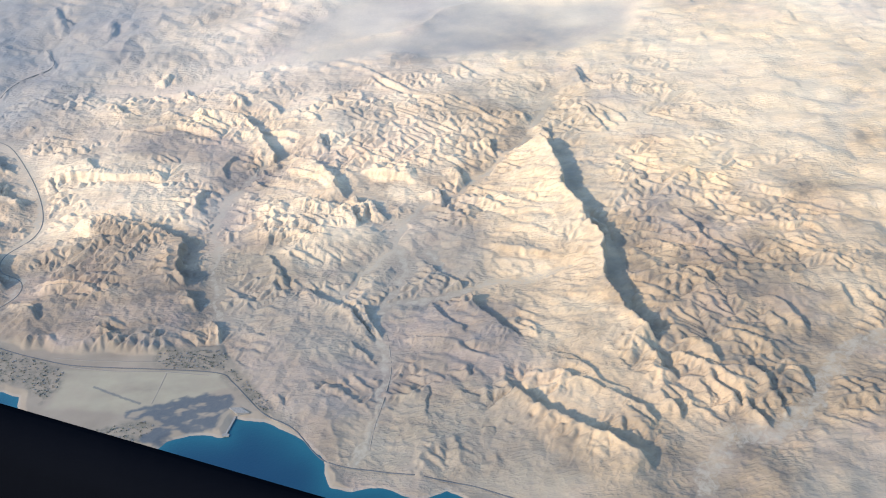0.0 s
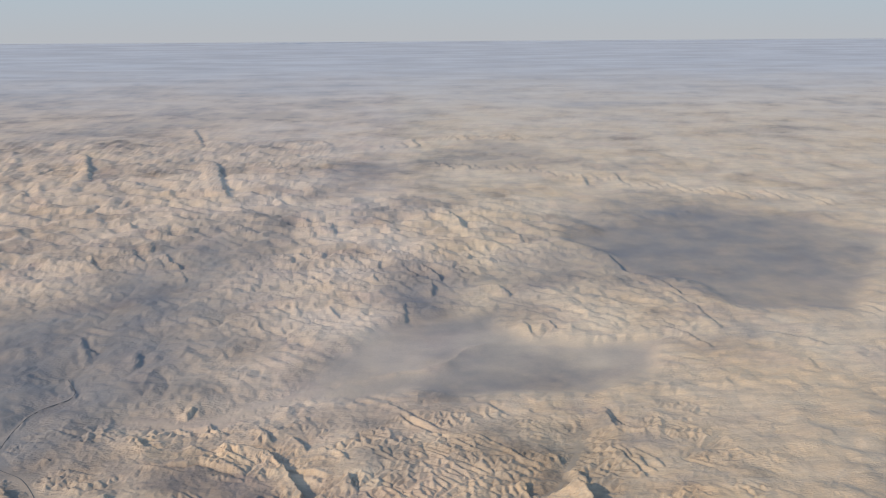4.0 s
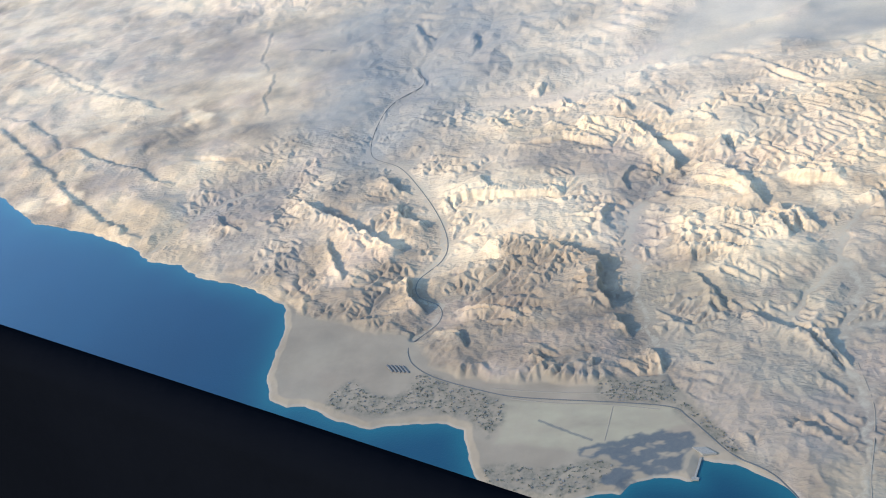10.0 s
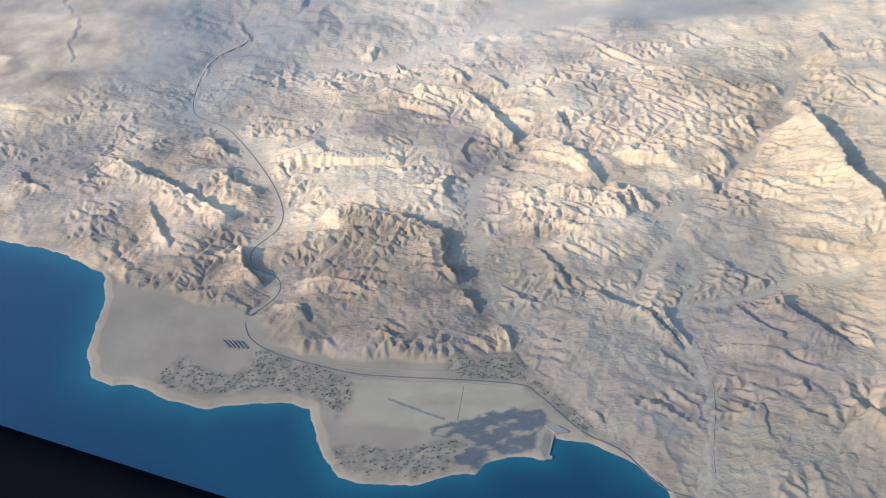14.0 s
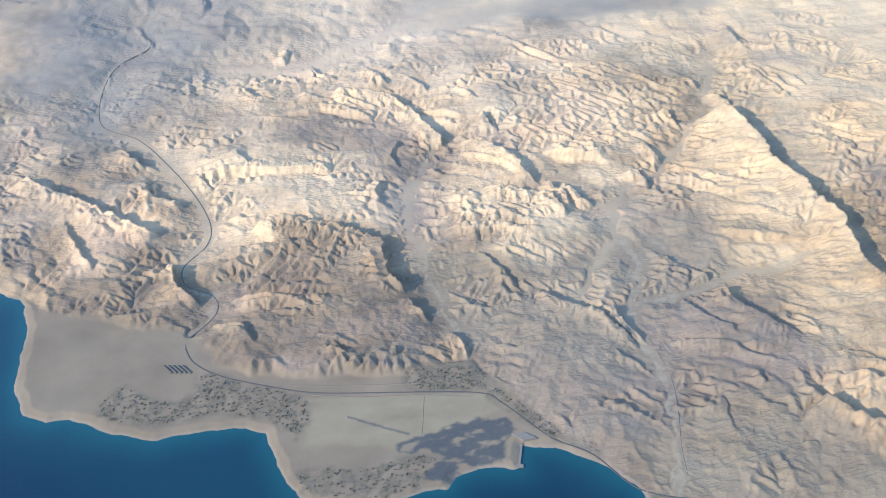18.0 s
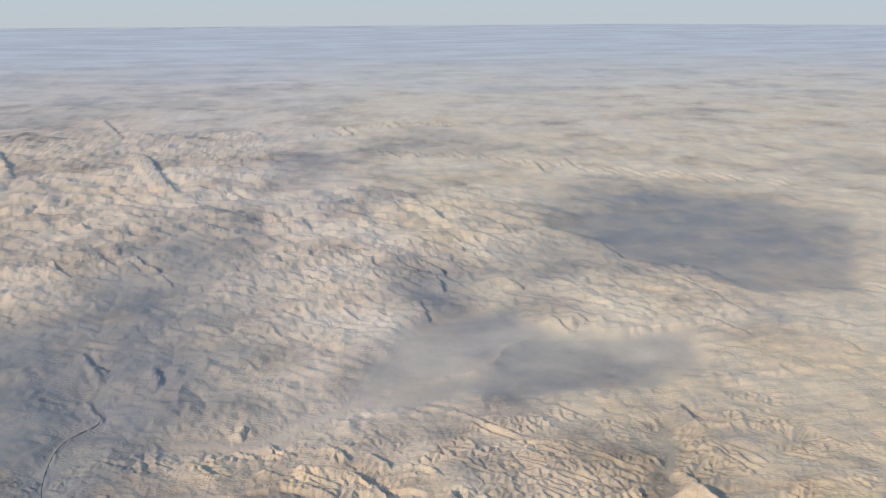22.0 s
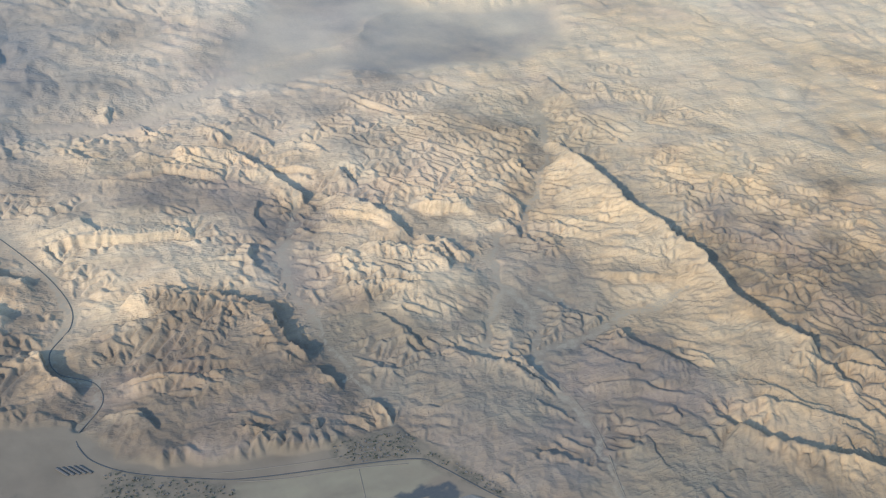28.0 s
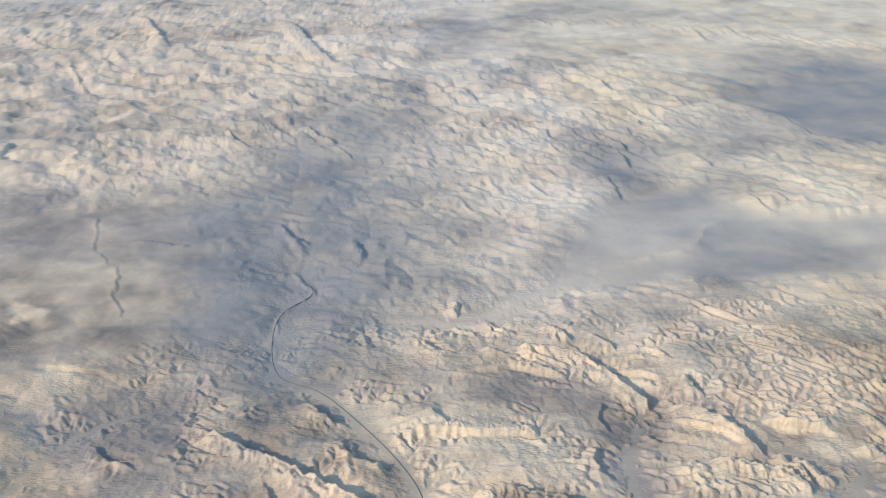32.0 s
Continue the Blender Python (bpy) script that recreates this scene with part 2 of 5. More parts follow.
# ---- terrain ----
rng = np.random.default_rng(5)
PERM = rng.permutation(4096)
ANGLES = rng.random(4096) * 2 * np.pi
GX, GY = np.cos(ANGLES), np.sin(ANGLES)


def perlin(x, y, seed=0):
    xi, yi = np.floor(x).astype(np.int64), np.floor(y).astype(np.int64)
    xf, yf = x - xi, y - yi
    u, v = xf * xf * xf * (xf * (xf * 6 - 15) + 10), yf * yf * yf * (yf * (yf * 6 - 15) + 10)

    def corner(dx, dy):
        k = PERM[(PERM[(xi + dx + seed * 131) & 4095] + yi + dy) & 4095]
        return GX[k] * (xf - dx) + GY[k] * (yf - dy)

    a, b, c, d = corner(0, 0), corner(1, 0), corner(0, 1), corner(1, 1)
    return 1.5 * (a + u * (b - a) + v * (c - a + u * (a - b - c + d)))


def fbm(x, y, octaves, seed=0, gain=0.5):
    total, amp = 0.0, 1.0
    for k in range(octaves):
        total = total + amp * perlin(x, y, seed + k)
        x, y, amp = x * 2.03 + 11.3, y * 2.03 - 7.1, amp * gain
    return total


def ridged(x, y, octaves, seed=0, gain=0.5):
    total, amp = 0.0, 1.0
    for k in range(octaves):
        total = total + amp * (1 - 2 * np.abs(perlin(x, y, seed + k)))
        x, y, amp = x * 2.07 + 5.3, y * 2.07 + 3.7, amp * gain
    return total


def smooth(a, b, v):
    t = np.clip((v - a) / (b - a), 0, 1)
    return t * t * (3 - 2 * t)


def line_distance(x, y, pts):
    """Distance to the line through pts, positive on its right hand, and the way along it to the foot; and its length."""
    best, side, along, run = np.full(x.shape, 1e9), np.ones(x.shape), np.zeros(x.shape), 0.0
    for (ax, ay), (bx, by) in zip(pts, pts[1:]):
        dx, dy = bx - ax, by - ay
        size = math.hypot(dx, dy)
        t = np.clip(((x - ax) * dx + (y - ay) * dy) / size**2, 0, 1)
        px, py = x - ax - t * dx, y - ay - t * dy
        d = np.hypot(px, py)
        near = d < best
        best = np.where(near, d, best)
        side = np.where(near, np.sign(px * dy - py * dx + 1e-9), side)
        along = np.where(near, run + t * size, along)
        run += size
    return best * side, along, run


def inside(x, y, poly):
    hit = np.zeros(x.shape, bool)
    for (ax, ay), (bx, by) in zip(poly, poly[1:] + poly[:1]):
        hit ^= ((ay > y) != (by > y)) & (x < (bx - ax) * (y - ay) / (by - ay + 1e-12) + ax)
    return hit


def area(x, y, poly, soft):
    """1 inside the outline, falling to 0 over soft metres outside it."""
    d = np.abs(line_distance(x, y, poly + poly[:1])[0])
    d = np.where(inside(x, y, poly), -d, d)
    return 1 - smooth(-soft * 0.3, soft, d)


SCARPS, WADIS = [], []


def scarp(height, back, pts):
    """An escarpment: a crest along pts, steep on its right hand, with a gullied back slope on its left."""
    length = sum(math.dist(a, b) for a, b in zip(pts, pts[1:]))
    SCARPS.append((min(height, 0.35 + 0.125 * length), back, pts))


def wadi(width, depth, pts):
    WADIS.append((width, depth, pts))


scarp(4.2, 26, [(-89.3, 354.3), (-92.5, 360.2), (-95.7, 370.1), (-96.2, 376.1), (-95.7, 387.5), (-104.8, 395.8), (-118.5, 406.3), (-141.6, 415.1), (-151.1, 405.9)])
scarp(3, 10, [(-82.4, 337.3), (-88.5, 349.5), (-90.1, 354.0)])
scarp(2.5, 9, [(-0.4, 399.2), (-6.0, 409.0), (-12.7, 420.6)])
scarp(2.2, 9, [(-115.5, 353.3), (-129.4, 359.2), (-157.4, 363.5)])
scarp(4.5, 8, [(-148.8, 334.9), (-152.7, 341.7), (-159.8, 345.2)])
scarp(4.5, 11, [(-168.8, 364.3), (-176.6, 370.9), (-181.6, 381.3), (-183.0, 395.9)])
scarp(1.8, 8, [(-126.1, 397.5), (-145.8, 396.5), (-165.7, 396.8)])
scarp(5, 12, [(-187.3, 412.4), (-198.4, 418.3), (-211.1, 431.2), (-228.5, 444.8), (-244.1, 459.7), (-258.3, 472.4)])
scarp(3, 10, [(-7.1, 307.9), (-10.5, 313.5), (-14.7, 318.0), (-19.3, 326.6), (-24.7, 332.1), (-34.2, 340.0), (-38.3, 349.3)])
scarp(7, 26, [(101.9, 291.9), (96.1, 298.4), (90.2, 311.7), (87.7, 327.4), (90.5, 345.8), (93.7, 365.8), (89.2, 383.7), (86.8, 402.8), (84.8, 420.8), (85.5, 445.5), (85.5, 457.3), (80.2, 472.0)])
scarp(3.5, 8, [(100.8, 274.3), (97.5, 281.8), (96.6, 295.6)])
scarp(5, 12, [(83.9, 230.7), (73.5, 239.8), (60.0, 250.9), (47.6, 261.0), (41.8, 270.7), (37.1, 275.0)])
scarp(3.5, 14, [(146.1, 526.4), (118.1, 531.3), (117.6, 557.1)])
scarp(2, 8, [(122.4, 466.7), (117.1, 494.1), (109.6, 513.3)])
scarp(2.6, 8, [(84.6, 266.3), (74.1, 272.9), (68.7, 282.7), (57.0, 288.2)])
scarp(1.2, 6.0, [(-164.8, 497.3), (-180.4, 505.7), (-191.7, 511.7)])
scarp(1.2, 6.0, [(-166.1, 489.8), (-179.3, 495.9)])
scarp(1.2, 5.0, [(-167.3, 449.0), (-172.8, 462.8)])
scarp(1.5, 6.0, [(-195.5, 518.2), (-202.5, 524.4)])
scarp(1.6, 8.0, [(-117.6, 493.9), (-132.5, 502.2), (-150.6, 506.8)])
scarp(1.4, 5.0, [(-166.3, 543.5), (-174.2, 549.7)])
scarp(3.0, 5.0, [(-116.0, 318.0), (-118.6, 324.0)])
scarp(3.0, 5.0, [(-109.7, 317.4), (-113.9, 322.8)])
scarp(2.0, 4.0, [(-97.1, 319.5), (-98.5, 326.0)])
scarp(1.2, 5.0, [(-116.4, 332.5), (-126.3, 335.6)])
scarp(1.6, 5.0, [(-123.4, 349.4), (-129.3, 357.3), (-136.4, 359.9)])
scarp(3.0, 6.0, [(-71.8, 312.9), (-73.6, 324.1), (-78.4, 332.8)])
scarp(1.5, 5.0, [(-47.1, 517.5), (-51.0, 524.7)])
scarp(2.0, 6.0, [(-33.7, 503.1), (-39.8, 515.6), (-43.9, 519.5)])
scarp(1.7, 7.0, [(5.4, 447.7), (0.1, 455.4), (-7.0, 461.4), (-13.8, 470.7), (-21.0, 479.3)])
scarp(4.0, 13.0, [(-14.8, 447.5), (2.4, 439.8), (15.2, 432.0)])
scarp(2.5, 10.0, [(-135.6, 507.5), (-111.8, 507.0), (-88.4, 494.2)])
scarp(1.1, 6.0, [(-94.6, 422.3), (-116.7, 427.5)])
scarp(1.8, 5.0, [(-47.1, 349.7), (-48.5, 357.2), (-52.8, 369.1), (-56.4, 379.5)])
scarp(1.2, 5.0, [(-43.0, 316.3), (-54.1, 319.0), (-62.2, 322.4)])
scarp(1.4, 4.0, [(-71.2, 315.8), (-72.2, 328.7)])
scarp(3.0, 8.0, [(102.4, 271.3), (98.2, 276.0), (99.6, 285.7), (98.7, 293.1)])
scarp(2.5, 8.0, [(131.1, 265.7), (118.0, 275.7), (110.0, 282.8), (102.3, 287.1)])
scarp(2.5, 7.0, [(89.8, 248.0), (83.7, 253.0), (80.6, 258.5), (80.6, 261.5)])
scarp(1.5, 5.0, [(30.3, 267.5), (23.8, 272.0), (19.1, 275.6)])
scarp(1.3, 4.0, [(25.0, 281.1), (25.1, 288.7)])
scarp(1.3, 5.0, [(81.3, 288.1), (82.3, 296.5)])
scarp(1.1, 5.0, [(-15.2, 275.0), (-23.9, 283.4), (-30.7, 287.1)])
scarp(1.5, 5.0, [(-8.9, 295.3), (-12.0, 302.4), (-20.5, 308.3)])
scarp(1.2, 6.0, [(125.2, 476.1), (121.4, 494.2), (114.1, 514.0)])
scarp(1.3, 6.0, [(173.6, 409.9), (160.5, 416.3), (146.3, 426.1)])
scarp(1.4, 6.0, [(169.4, 395.5), (153.4, 402.1), (141.1, 408.9)])
scarp(2.0, 7.0, [(150.0, 343.1), (145.3, 349.1), (143.6, 359.1), (137.1, 363.4), (139.5, 375.0), (134.9, 386.6), (131.0, 390.3)])
scarp(1.5, 6.0, [(140.0, 354.5), (126.3, 357.6), (117.4, 362.6)])
scarp(1.5, 6.0, [(130.8, 363.4), (116.4, 370.1), (110.0, 374.4)])
scarp(1.8, 6.0, [(134.9, 321.5), (131.7, 328.9), (125.9, 337.1), (117.3, 341.9)])
scarp(1.2, 5.0, [(103.7, 336.0), (100.3, 347.7), (96.7, 351.0)])
scarp(1.2, 6.0, [(211.7, 372.8), (197.8, 377.8), (188.1, 383.3)])
scarp(1.5, 6.0, [(193.0, 337.9), (182.9, 345.7), (178.2, 352.0)])
scarp(1.2, 6.0, [(260.6, 407.9), (256.5, 425.4), (244.8, 439.9)])
scarp(2.5, 6.0, [(-214.8, 392.6), (-221.1, 407.4), (-229.3, 423.4)])
scarp(3.0, 7.0, [(123.5, 277.7), (119.7, 286.5), (115.6, 295.0), (107.8, 295.5)])
scarp(2.5, 7.0, [(130.5, 272.5), (123.2, 276.6), (113.7, 280.9), (106.8, 287.8)])
scarp(2.5, 6.0, [(149.5, 288.7), (137.2, 291.9), (130.2, 298.0), (126.9, 302.1)])
scarp(2.0, 5.0, [(123.5, 252.2), (120.4, 261.5), (116.7, 269.7), (115.0, 278.0)])
scarp(2.0, 5.0, [(135.7, 262.9), (132.8, 272.7), (129.7, 282.9)])
scarp(2.0, 5.0, [(163.2, 294.7), (160.0, 304.2), (155.1, 316.3), (146.0, 317.4)])
scarp(1.5, 5.0, [(155.4, 297.9), (150.4, 309.7)])
scarp(1.5, 5.0, [(129.6, 317.9), (123.6, 321.7), (116.4, 321.4)])
scarp(2.5, 6.0, [(135.5, 322.0), (133.9, 328.2), (130.5, 336.9), (121.8, 341.0), (114.9, 343.1)])
scarp(1.5, 5.0, [(185.2, 305.6), (185.0, 313.3), (185.2, 325.3)])
scarp(1.5, 5.0, [(198.5, 311.7), (197.4, 319.7), (196.8, 323.9)])
scarp(1.3, 6.0, [(175.2, 318.6), (165.2, 323.8), (154.3, 327.1)])
scarp(1.5, 6.0, [(192.8, 343.5), (182.5, 349.2), (176.8, 354.4)])
scarp(2.5, 6.0, [(100.1, 252.9), (97.8, 259.1), (95.9, 263.8)])
scarp(3.0, 7.0, [(91.5, 247.7), (85.8, 257.0), (81.2, 263.5), (68.5, 272.6), (53.2, 282.4)])
scarp(1.8, 4.0, [(137.0, 249.5), (136.2, 258.4), (135.8, 266.2)])
scarp(1.8, 4.0, [(150.0, 261.5), (150.5, 270.9), (147.7, 277.7)])
scarp(1.8, 4.0, [(128.5, 243.2), (126.1, 250.7), (124.6, 261.2)])
scarp(2.2, 12.0, [(0.5, 966.8), (-6.8, 1002.8)])
scarp(2.2, 14.0, [(239.9, 688.9), (238.9, 723.0), (234.4, 753.1), (229.6, 785.2)])
scarp(2.2, 14.0, [(307.7, 652.9), (285.7, 670.2), (267.3, 687.1)])
scarp(2.2, 8.0, [(15.2, 538.2), (5.7, 551.5), (-14.2, 579.3)])
scarp(1.6, 8.0, [(58.1, 556.0), (46.9, 574.8)])
scarp(2.2, 10.0, [(5.2, 726.2), (8.7, 771.2)])
scarp(1.7, 8.0, [(-235.7, 994.8), (-246.8, 1017.0)])
scarp(3, 8, [(-169.6, 461.0), (-144.5, 457.5), (-111.5, 449.3)])
scarp(2.5, 9, [(56.9, 420.0), (71.4, 412.8)])
scarp(2.5, 10, [(52.9, 393.1), (71.3, 396.6), (76.7, 382.8)])
scarp(3, 10, [(66.1, 328.3), (82.3, 323.2), (92.2, 309.8)])
scarp(2.5, 10, [(40.8, 368.5), (57.6, 363.5), (74.5, 362.8)])
scarp(2, 8, [(168.1, 364.3), (187.4, 366.4), (197.8, 358.2)])
scarp(2, 8, [(134.6, 419.6), (151.5, 423.7), (151.5, 409.2)])
scarp(2.5, 8, [(-54.5, 452.5), (-39.1, 445.1), (-25.6, 428.1)])
scarp(2, 7, [(-76.1, 508.5), (-59.2, 496.5), (-42.7, 488.0)])
# ledges on the block and the tablelands east of it
scarp(2.4, 4, [(-125.0, 397.3), (-143.6, 397.0), (-162.1, 396.2)])
scarp(2.4, 4, [(-126.1, 357.8), (-139.1, 363.7), (-159.1, 366.7)])
scarp(2.6, 5, [(-150.8, 339.3), (-155.6, 347.4), (-165.4, 350.2)])
scarp(2, 4, [(-114.2, 322.4), (-117.4, 325.0), (-123.9, 326.6)])
scarp(2.5, 6, [(-12.1, 394.9), (-13.1, 410.7), (-16.8, 426.2)])
# gorges and ledges of the middle ground
scarp(2.4, 8.5, [(90.2, 466.7), (89.0, 474.8), (84.0, 485.1), (82.4, 490.5)])
scarp(3.8, 13.5, [(-19.6, 422.7), (-25.6, 431.2), (-30.7, 444.9), (-36.5, 456.6), (-51.6, 465.2)])
scarp(3.5, 12.7, [(-14.6, 391.4), (-17.9, 403.0), (-19.9, 412.5), (-36.5, 416.8), (-48.6, 420.7)])
scarp(2.4, 8.5, [(-25.2, 383.0), (-35.2, 387.5), (-50.9, 394.5), (-67.7, 396.7)])
scarp(2.7, 9.2, [(-48.1, 416.0), (-52.6, 419.7), (-57.0, 424.3)])
scarp(4.3, 15.3, [(-57.5, 462.6), (-62.4, 476.9), (-67.4, 492.3), (-73.0, 505.5), (-79.3, 515.0), (-90.5, 521.9), (-108.0, 527.7)])
scarp(2.4, 8.5, [(-88.7, 509.6), (-97.0, 515.1), (-105.4, 522.0)])
scarp(3.1, 11.1, [(-33.3, 470.6), (-34.9, 483.5), (-35.7, 491.3)])
scarp(2.4, 8.5, [(-58.8, 518.7), (-64.0, 529.6), (-69.9, 536.9)])
scarp(2.7, 9.2, [(-76.1, 530.3), (-84.2, 541.5), (-89.3, 553.0)])
scarp(2.7, 9.2, [(-103.4, 542.4), (-114.3, 551.7), (-118.3, 566.6)])
scarp(1.9, 6.8, [(-129.6, 568.5), (-133.1, 577.2), (-130.3, 588.5)])
scarp(2.4, 8.5, [(-109.1, 519.0), (-118.6, 523.6), (-124.9, 530.8)])
scarp(3.1, 11.1, [(-136.3, 523.8), (-149.6, 529.8), (-155.6, 540.8), (-161.7, 548.8)])
scarp(1.7, 6.0, [(-87.0, 414.9), (-92.1, 418.7), (-94.2, 428.3), (-91.9, 441.2)])
scarp(1.5, 5.0, [(-82.1, 447.1), (-84.3, 455.7), (-79.7, 472.3)])
scarp(1.4, 5.0, [(-62.1, 437.9), (-66.2, 444.2), (-69.6, 448.5)])
scarp(1.2, 5.0, [(-66.1, 448.8), (-66.5, 461.4)])
scarp(2.2, 7.9, [(50.4, 511.9), (45.2, 520.5), (35.3, 531.7)])
scarp(2.7, 9.2, [(40.5, 426.3), (37.4, 435.1), (32.2, 446.1)])
scarp(2.7, 9.2, [(26.1, 407.1), (25.1, 417.7), (23.4, 426.9)])
scarp(2.4, 8.5, [(56.6, 456.8), (56.5, 466.5), (54.7, 475.7)])
scarp(1.9, 6.8, [(80.6, 494.1), (76.5, 502.1), (71.7, 507.8)])
scarp(1.9, 6.8, [(25.4, 447.6), (16.0, 455.6), (12.8, 461.2)])
scarp(1.6, 5.5, [(64.0, 375.3), (51.0, 378.4), (46.6, 380.1)])
scarp(1.6, 5.5, [(79.6, 422.0), (66.7, 425.3), (52.1, 429.9)])
scarp(1.6, 5.9, [(131.1, 409.6), (125.8, 416.3), (126.5, 423.3), (120.3, 428.9)])
scarp(1.6, 5.5, [(132.2, 479.4), (130.3, 490.0), (121.3, 508.7)])
scarp(3.3, 11.8, [(49.1, 302.2), (44.2, 306.6), (38.1, 312.6), (33.7, 323.3), (32.7, 332.1), (27.4, 337.3)])
scarp(3.1, 11.1, [(-4.1, 309.3), (-8.3, 316.4), (-12.4, 324.0), (-13.8, 330.5), (-20.4, 334.2)])
scarp(1.9, 6.8, [(27.3, 306.4), (24.3, 313.6), (19.5, 321.1), (13.5, 330.3)])
scarp(2.0, 7.2, [(27.5, 338.0), (26.4, 345.8), (20.2, 354.5), (13.6, 364.3)])
scarp(3.3, 11.8, [(56.2, 256.1), (49.6, 261.4), (45.3, 264.8), (44.4, 268.9), (39.0, 276.7), (36.6, 281.3)])
scarp(2.4, 8.5, [(69.5, 283.3), (65.6, 288.7), (55.3, 292.8)])
scarp(0.7, 5.2, [(9.4, 262.3), (8.4, 270.4), (9.8, 281.6)])
scarp(1.3, 4.7, [(22.7, 305.7), (8.5, 308.8), (0.5, 311.6)])
scarp(1.6, 5.9, [(32.7, 254.0), (25.5, 255.8)])
scarp(1.9, 6.8, [(38.8, 253.9), (34.9, 258.3)])
scarp(2.2, 7.9, [(87.4, 333.4), (78.3, 336.3), (72.1, 339.0)])
scarp(3.1, 11.1, [(-198.1, 471.0), (-207.5, 481.3), (-217.4, 493.5)])
scarp(3.1, 11.1, [(-179.0, 436.1), (-192.5, 443.5), (-197.6, 449.7), (-197.0, 461.2)])
scarp(3.1, 11.1, [(-151.5, 461.7), (-156.1, 468.3), (-158.1, 478.2)])
scarp(2.7, 9.2, [(-201.6, 420.9), (-213.5, 430.2), (-225.1, 440.1)])
# small ledges of the middle and the far ground
scarp(3.0, 14, [(149.0, 525.0), (127.0, 527.0), (120.0, 539.0), (119.0, 558.0)])
scarp(1.4, 6, [(127.0, 475.0), (124.0, 488.0), (123.0, 504.0)])
scarp(1.2, 6, [(154.0, 417.0), (144.0, 418.0), (132.0, 411.0)])
scarp(1.3, 5, [(147.0, 345.0), (143.0, 361.0), (141.0, 375.0), (128.0, 388.0)])
scarp(1.3, 5, [(138.0, 350.0), (123.0, 357.0), (111.0, 369.0)])
scarp(1.2, 5, [(134.0, 317.0), (132.0, 329.0), (123.0, 340.0)])
scarp(1.6, 8, [(276.0, 608.0), (276.0, 628.0)])
scarp(1.6, 8, [(310.0, 565.0), (302.0, 577.0)])
scarp(1.4, 7, [(206.0, 627.0), (183.0, 640.0)])
scarp(1.6, 6, [(67.0, 493.0), (59.0, 501.0), (48.0, 516.0), (37.0, 528.0)])
scarp(1.7, 5, [(58.0, 451.0), (57.0, 461.0), (54.0, 470.0)])
scarp(1.0, 5, [(38.0, 486.0), (18.0, 500.0)])
scarp(1.2, 6, [(19.0, 527.0), (9.0, 537.0), (-6.0, 556.0)])
scarp(1.2, 6, [(-3.0, 571.0), (-16.0, 586.0)])
scarp(1.0, 5, [(150.0, 436.0), (138.0, 437.0), (126.0, 444.0)])
scarp(1.1, 5, [(123.0, 410.0), (122.0, 430.0)])
scarp(1.3, 6, [(178.0, 496.0), (165.0, 493.0)])
scarp(1.2, 5, [(157.0, 374.0), (152.0, 385.0), (149.0, 398.0)])
scarp(1.2, 5, [(121.0, 317.0), (113.0, 324.0), (105.0, 336.0)])
scarp(1.0, 5, [(6.0, 451.0), (-7.0, 467.0), (-18.0, 482.0)])
scarp(1.2, 5, [(-31.0, 469.0), (-31.0, 479.0), (-33.0, 490.0)])
scarp(1.8, 7, [(-212.0, 676.0), (-222.0, 687.0), (-231.0, 712.0)])
scarp(1.6, 6, [(-179.0, 645.0), (-184.0, 674.0)])
scarp(2.4, 8, [(-104.0, 541.0), (-115.0, 547.0), (-119.0, 565.0)])
scarp(2.0, 8, [(-145.0, 524.0), (-153.0, 530.0), (-158.0, 540.0)])
scarp(1.8, 6, [(-193.0, 472.0), (-209.0, 481.0), (-219.0, 488.0)])
scarp(1.8, 6, [(-185.0, 439.0), (-193.0, 446.0), (-195.0, 460.0)])
scarp(1.2, 5, [(-175.0, 841.0), (-190.0, 887.0)])
scarp(1.2, 5, [(38.0, 798.0), (33.0, 828.0), (26.0, 869.0)])
scarp(1.2, 6, [(240.0, 758.0), (228.0, 782.0), (212.0, 808.0)])
scarp(1.2, 5, [(48.0, 511.0), (33.0, 528.0), (13.0, 536.0)])
# the coast range in the west
scarp(2.1, 16, [(-409.7, 635.2), (-464.3, 675.7), (-501.7, 703.0), (-550.9, 749.0), (-600.8, 785.4)])
scarp(2.2, 9, [(-465.7, 563.5), (-493.2, 594.1), (-520.4, 618.1), (-542.7, 640.2)])
scarp(2.0, 9, [(-462.4, 582.1), (-479.9, 607.2), (-512.5, 638.1), (-553.6, 659.1)])
scarp(2.2, 12, [(-346.6, 456.0), (-380.4, 480.1), (-421.3, 517.4), (-453.9, 553.1), (-475.5, 569.7)])
scarp(2.9, 10, [(-347.6, 510.9), (-385.6, 538.2), (-419.5, 559.7), (-459.6, 589.4)])
scarp(2.3, 8, [(-283.0, 446.8), (-297.0, 459.4), (-306.1, 471.0)])
scarp(1.2, 9, [(-366.9, 545.1), (-331.4, 537.8), (-306.5, 530.2)])
scarp(1.6, 8, [(-228.9, 444.4), (-244.8, 458.4), (-267.0, 480.5)])
scarp(2.0, 8, [(-219.8, 405.3), (-227.9, 421.1), (-233.6, 432.2)])
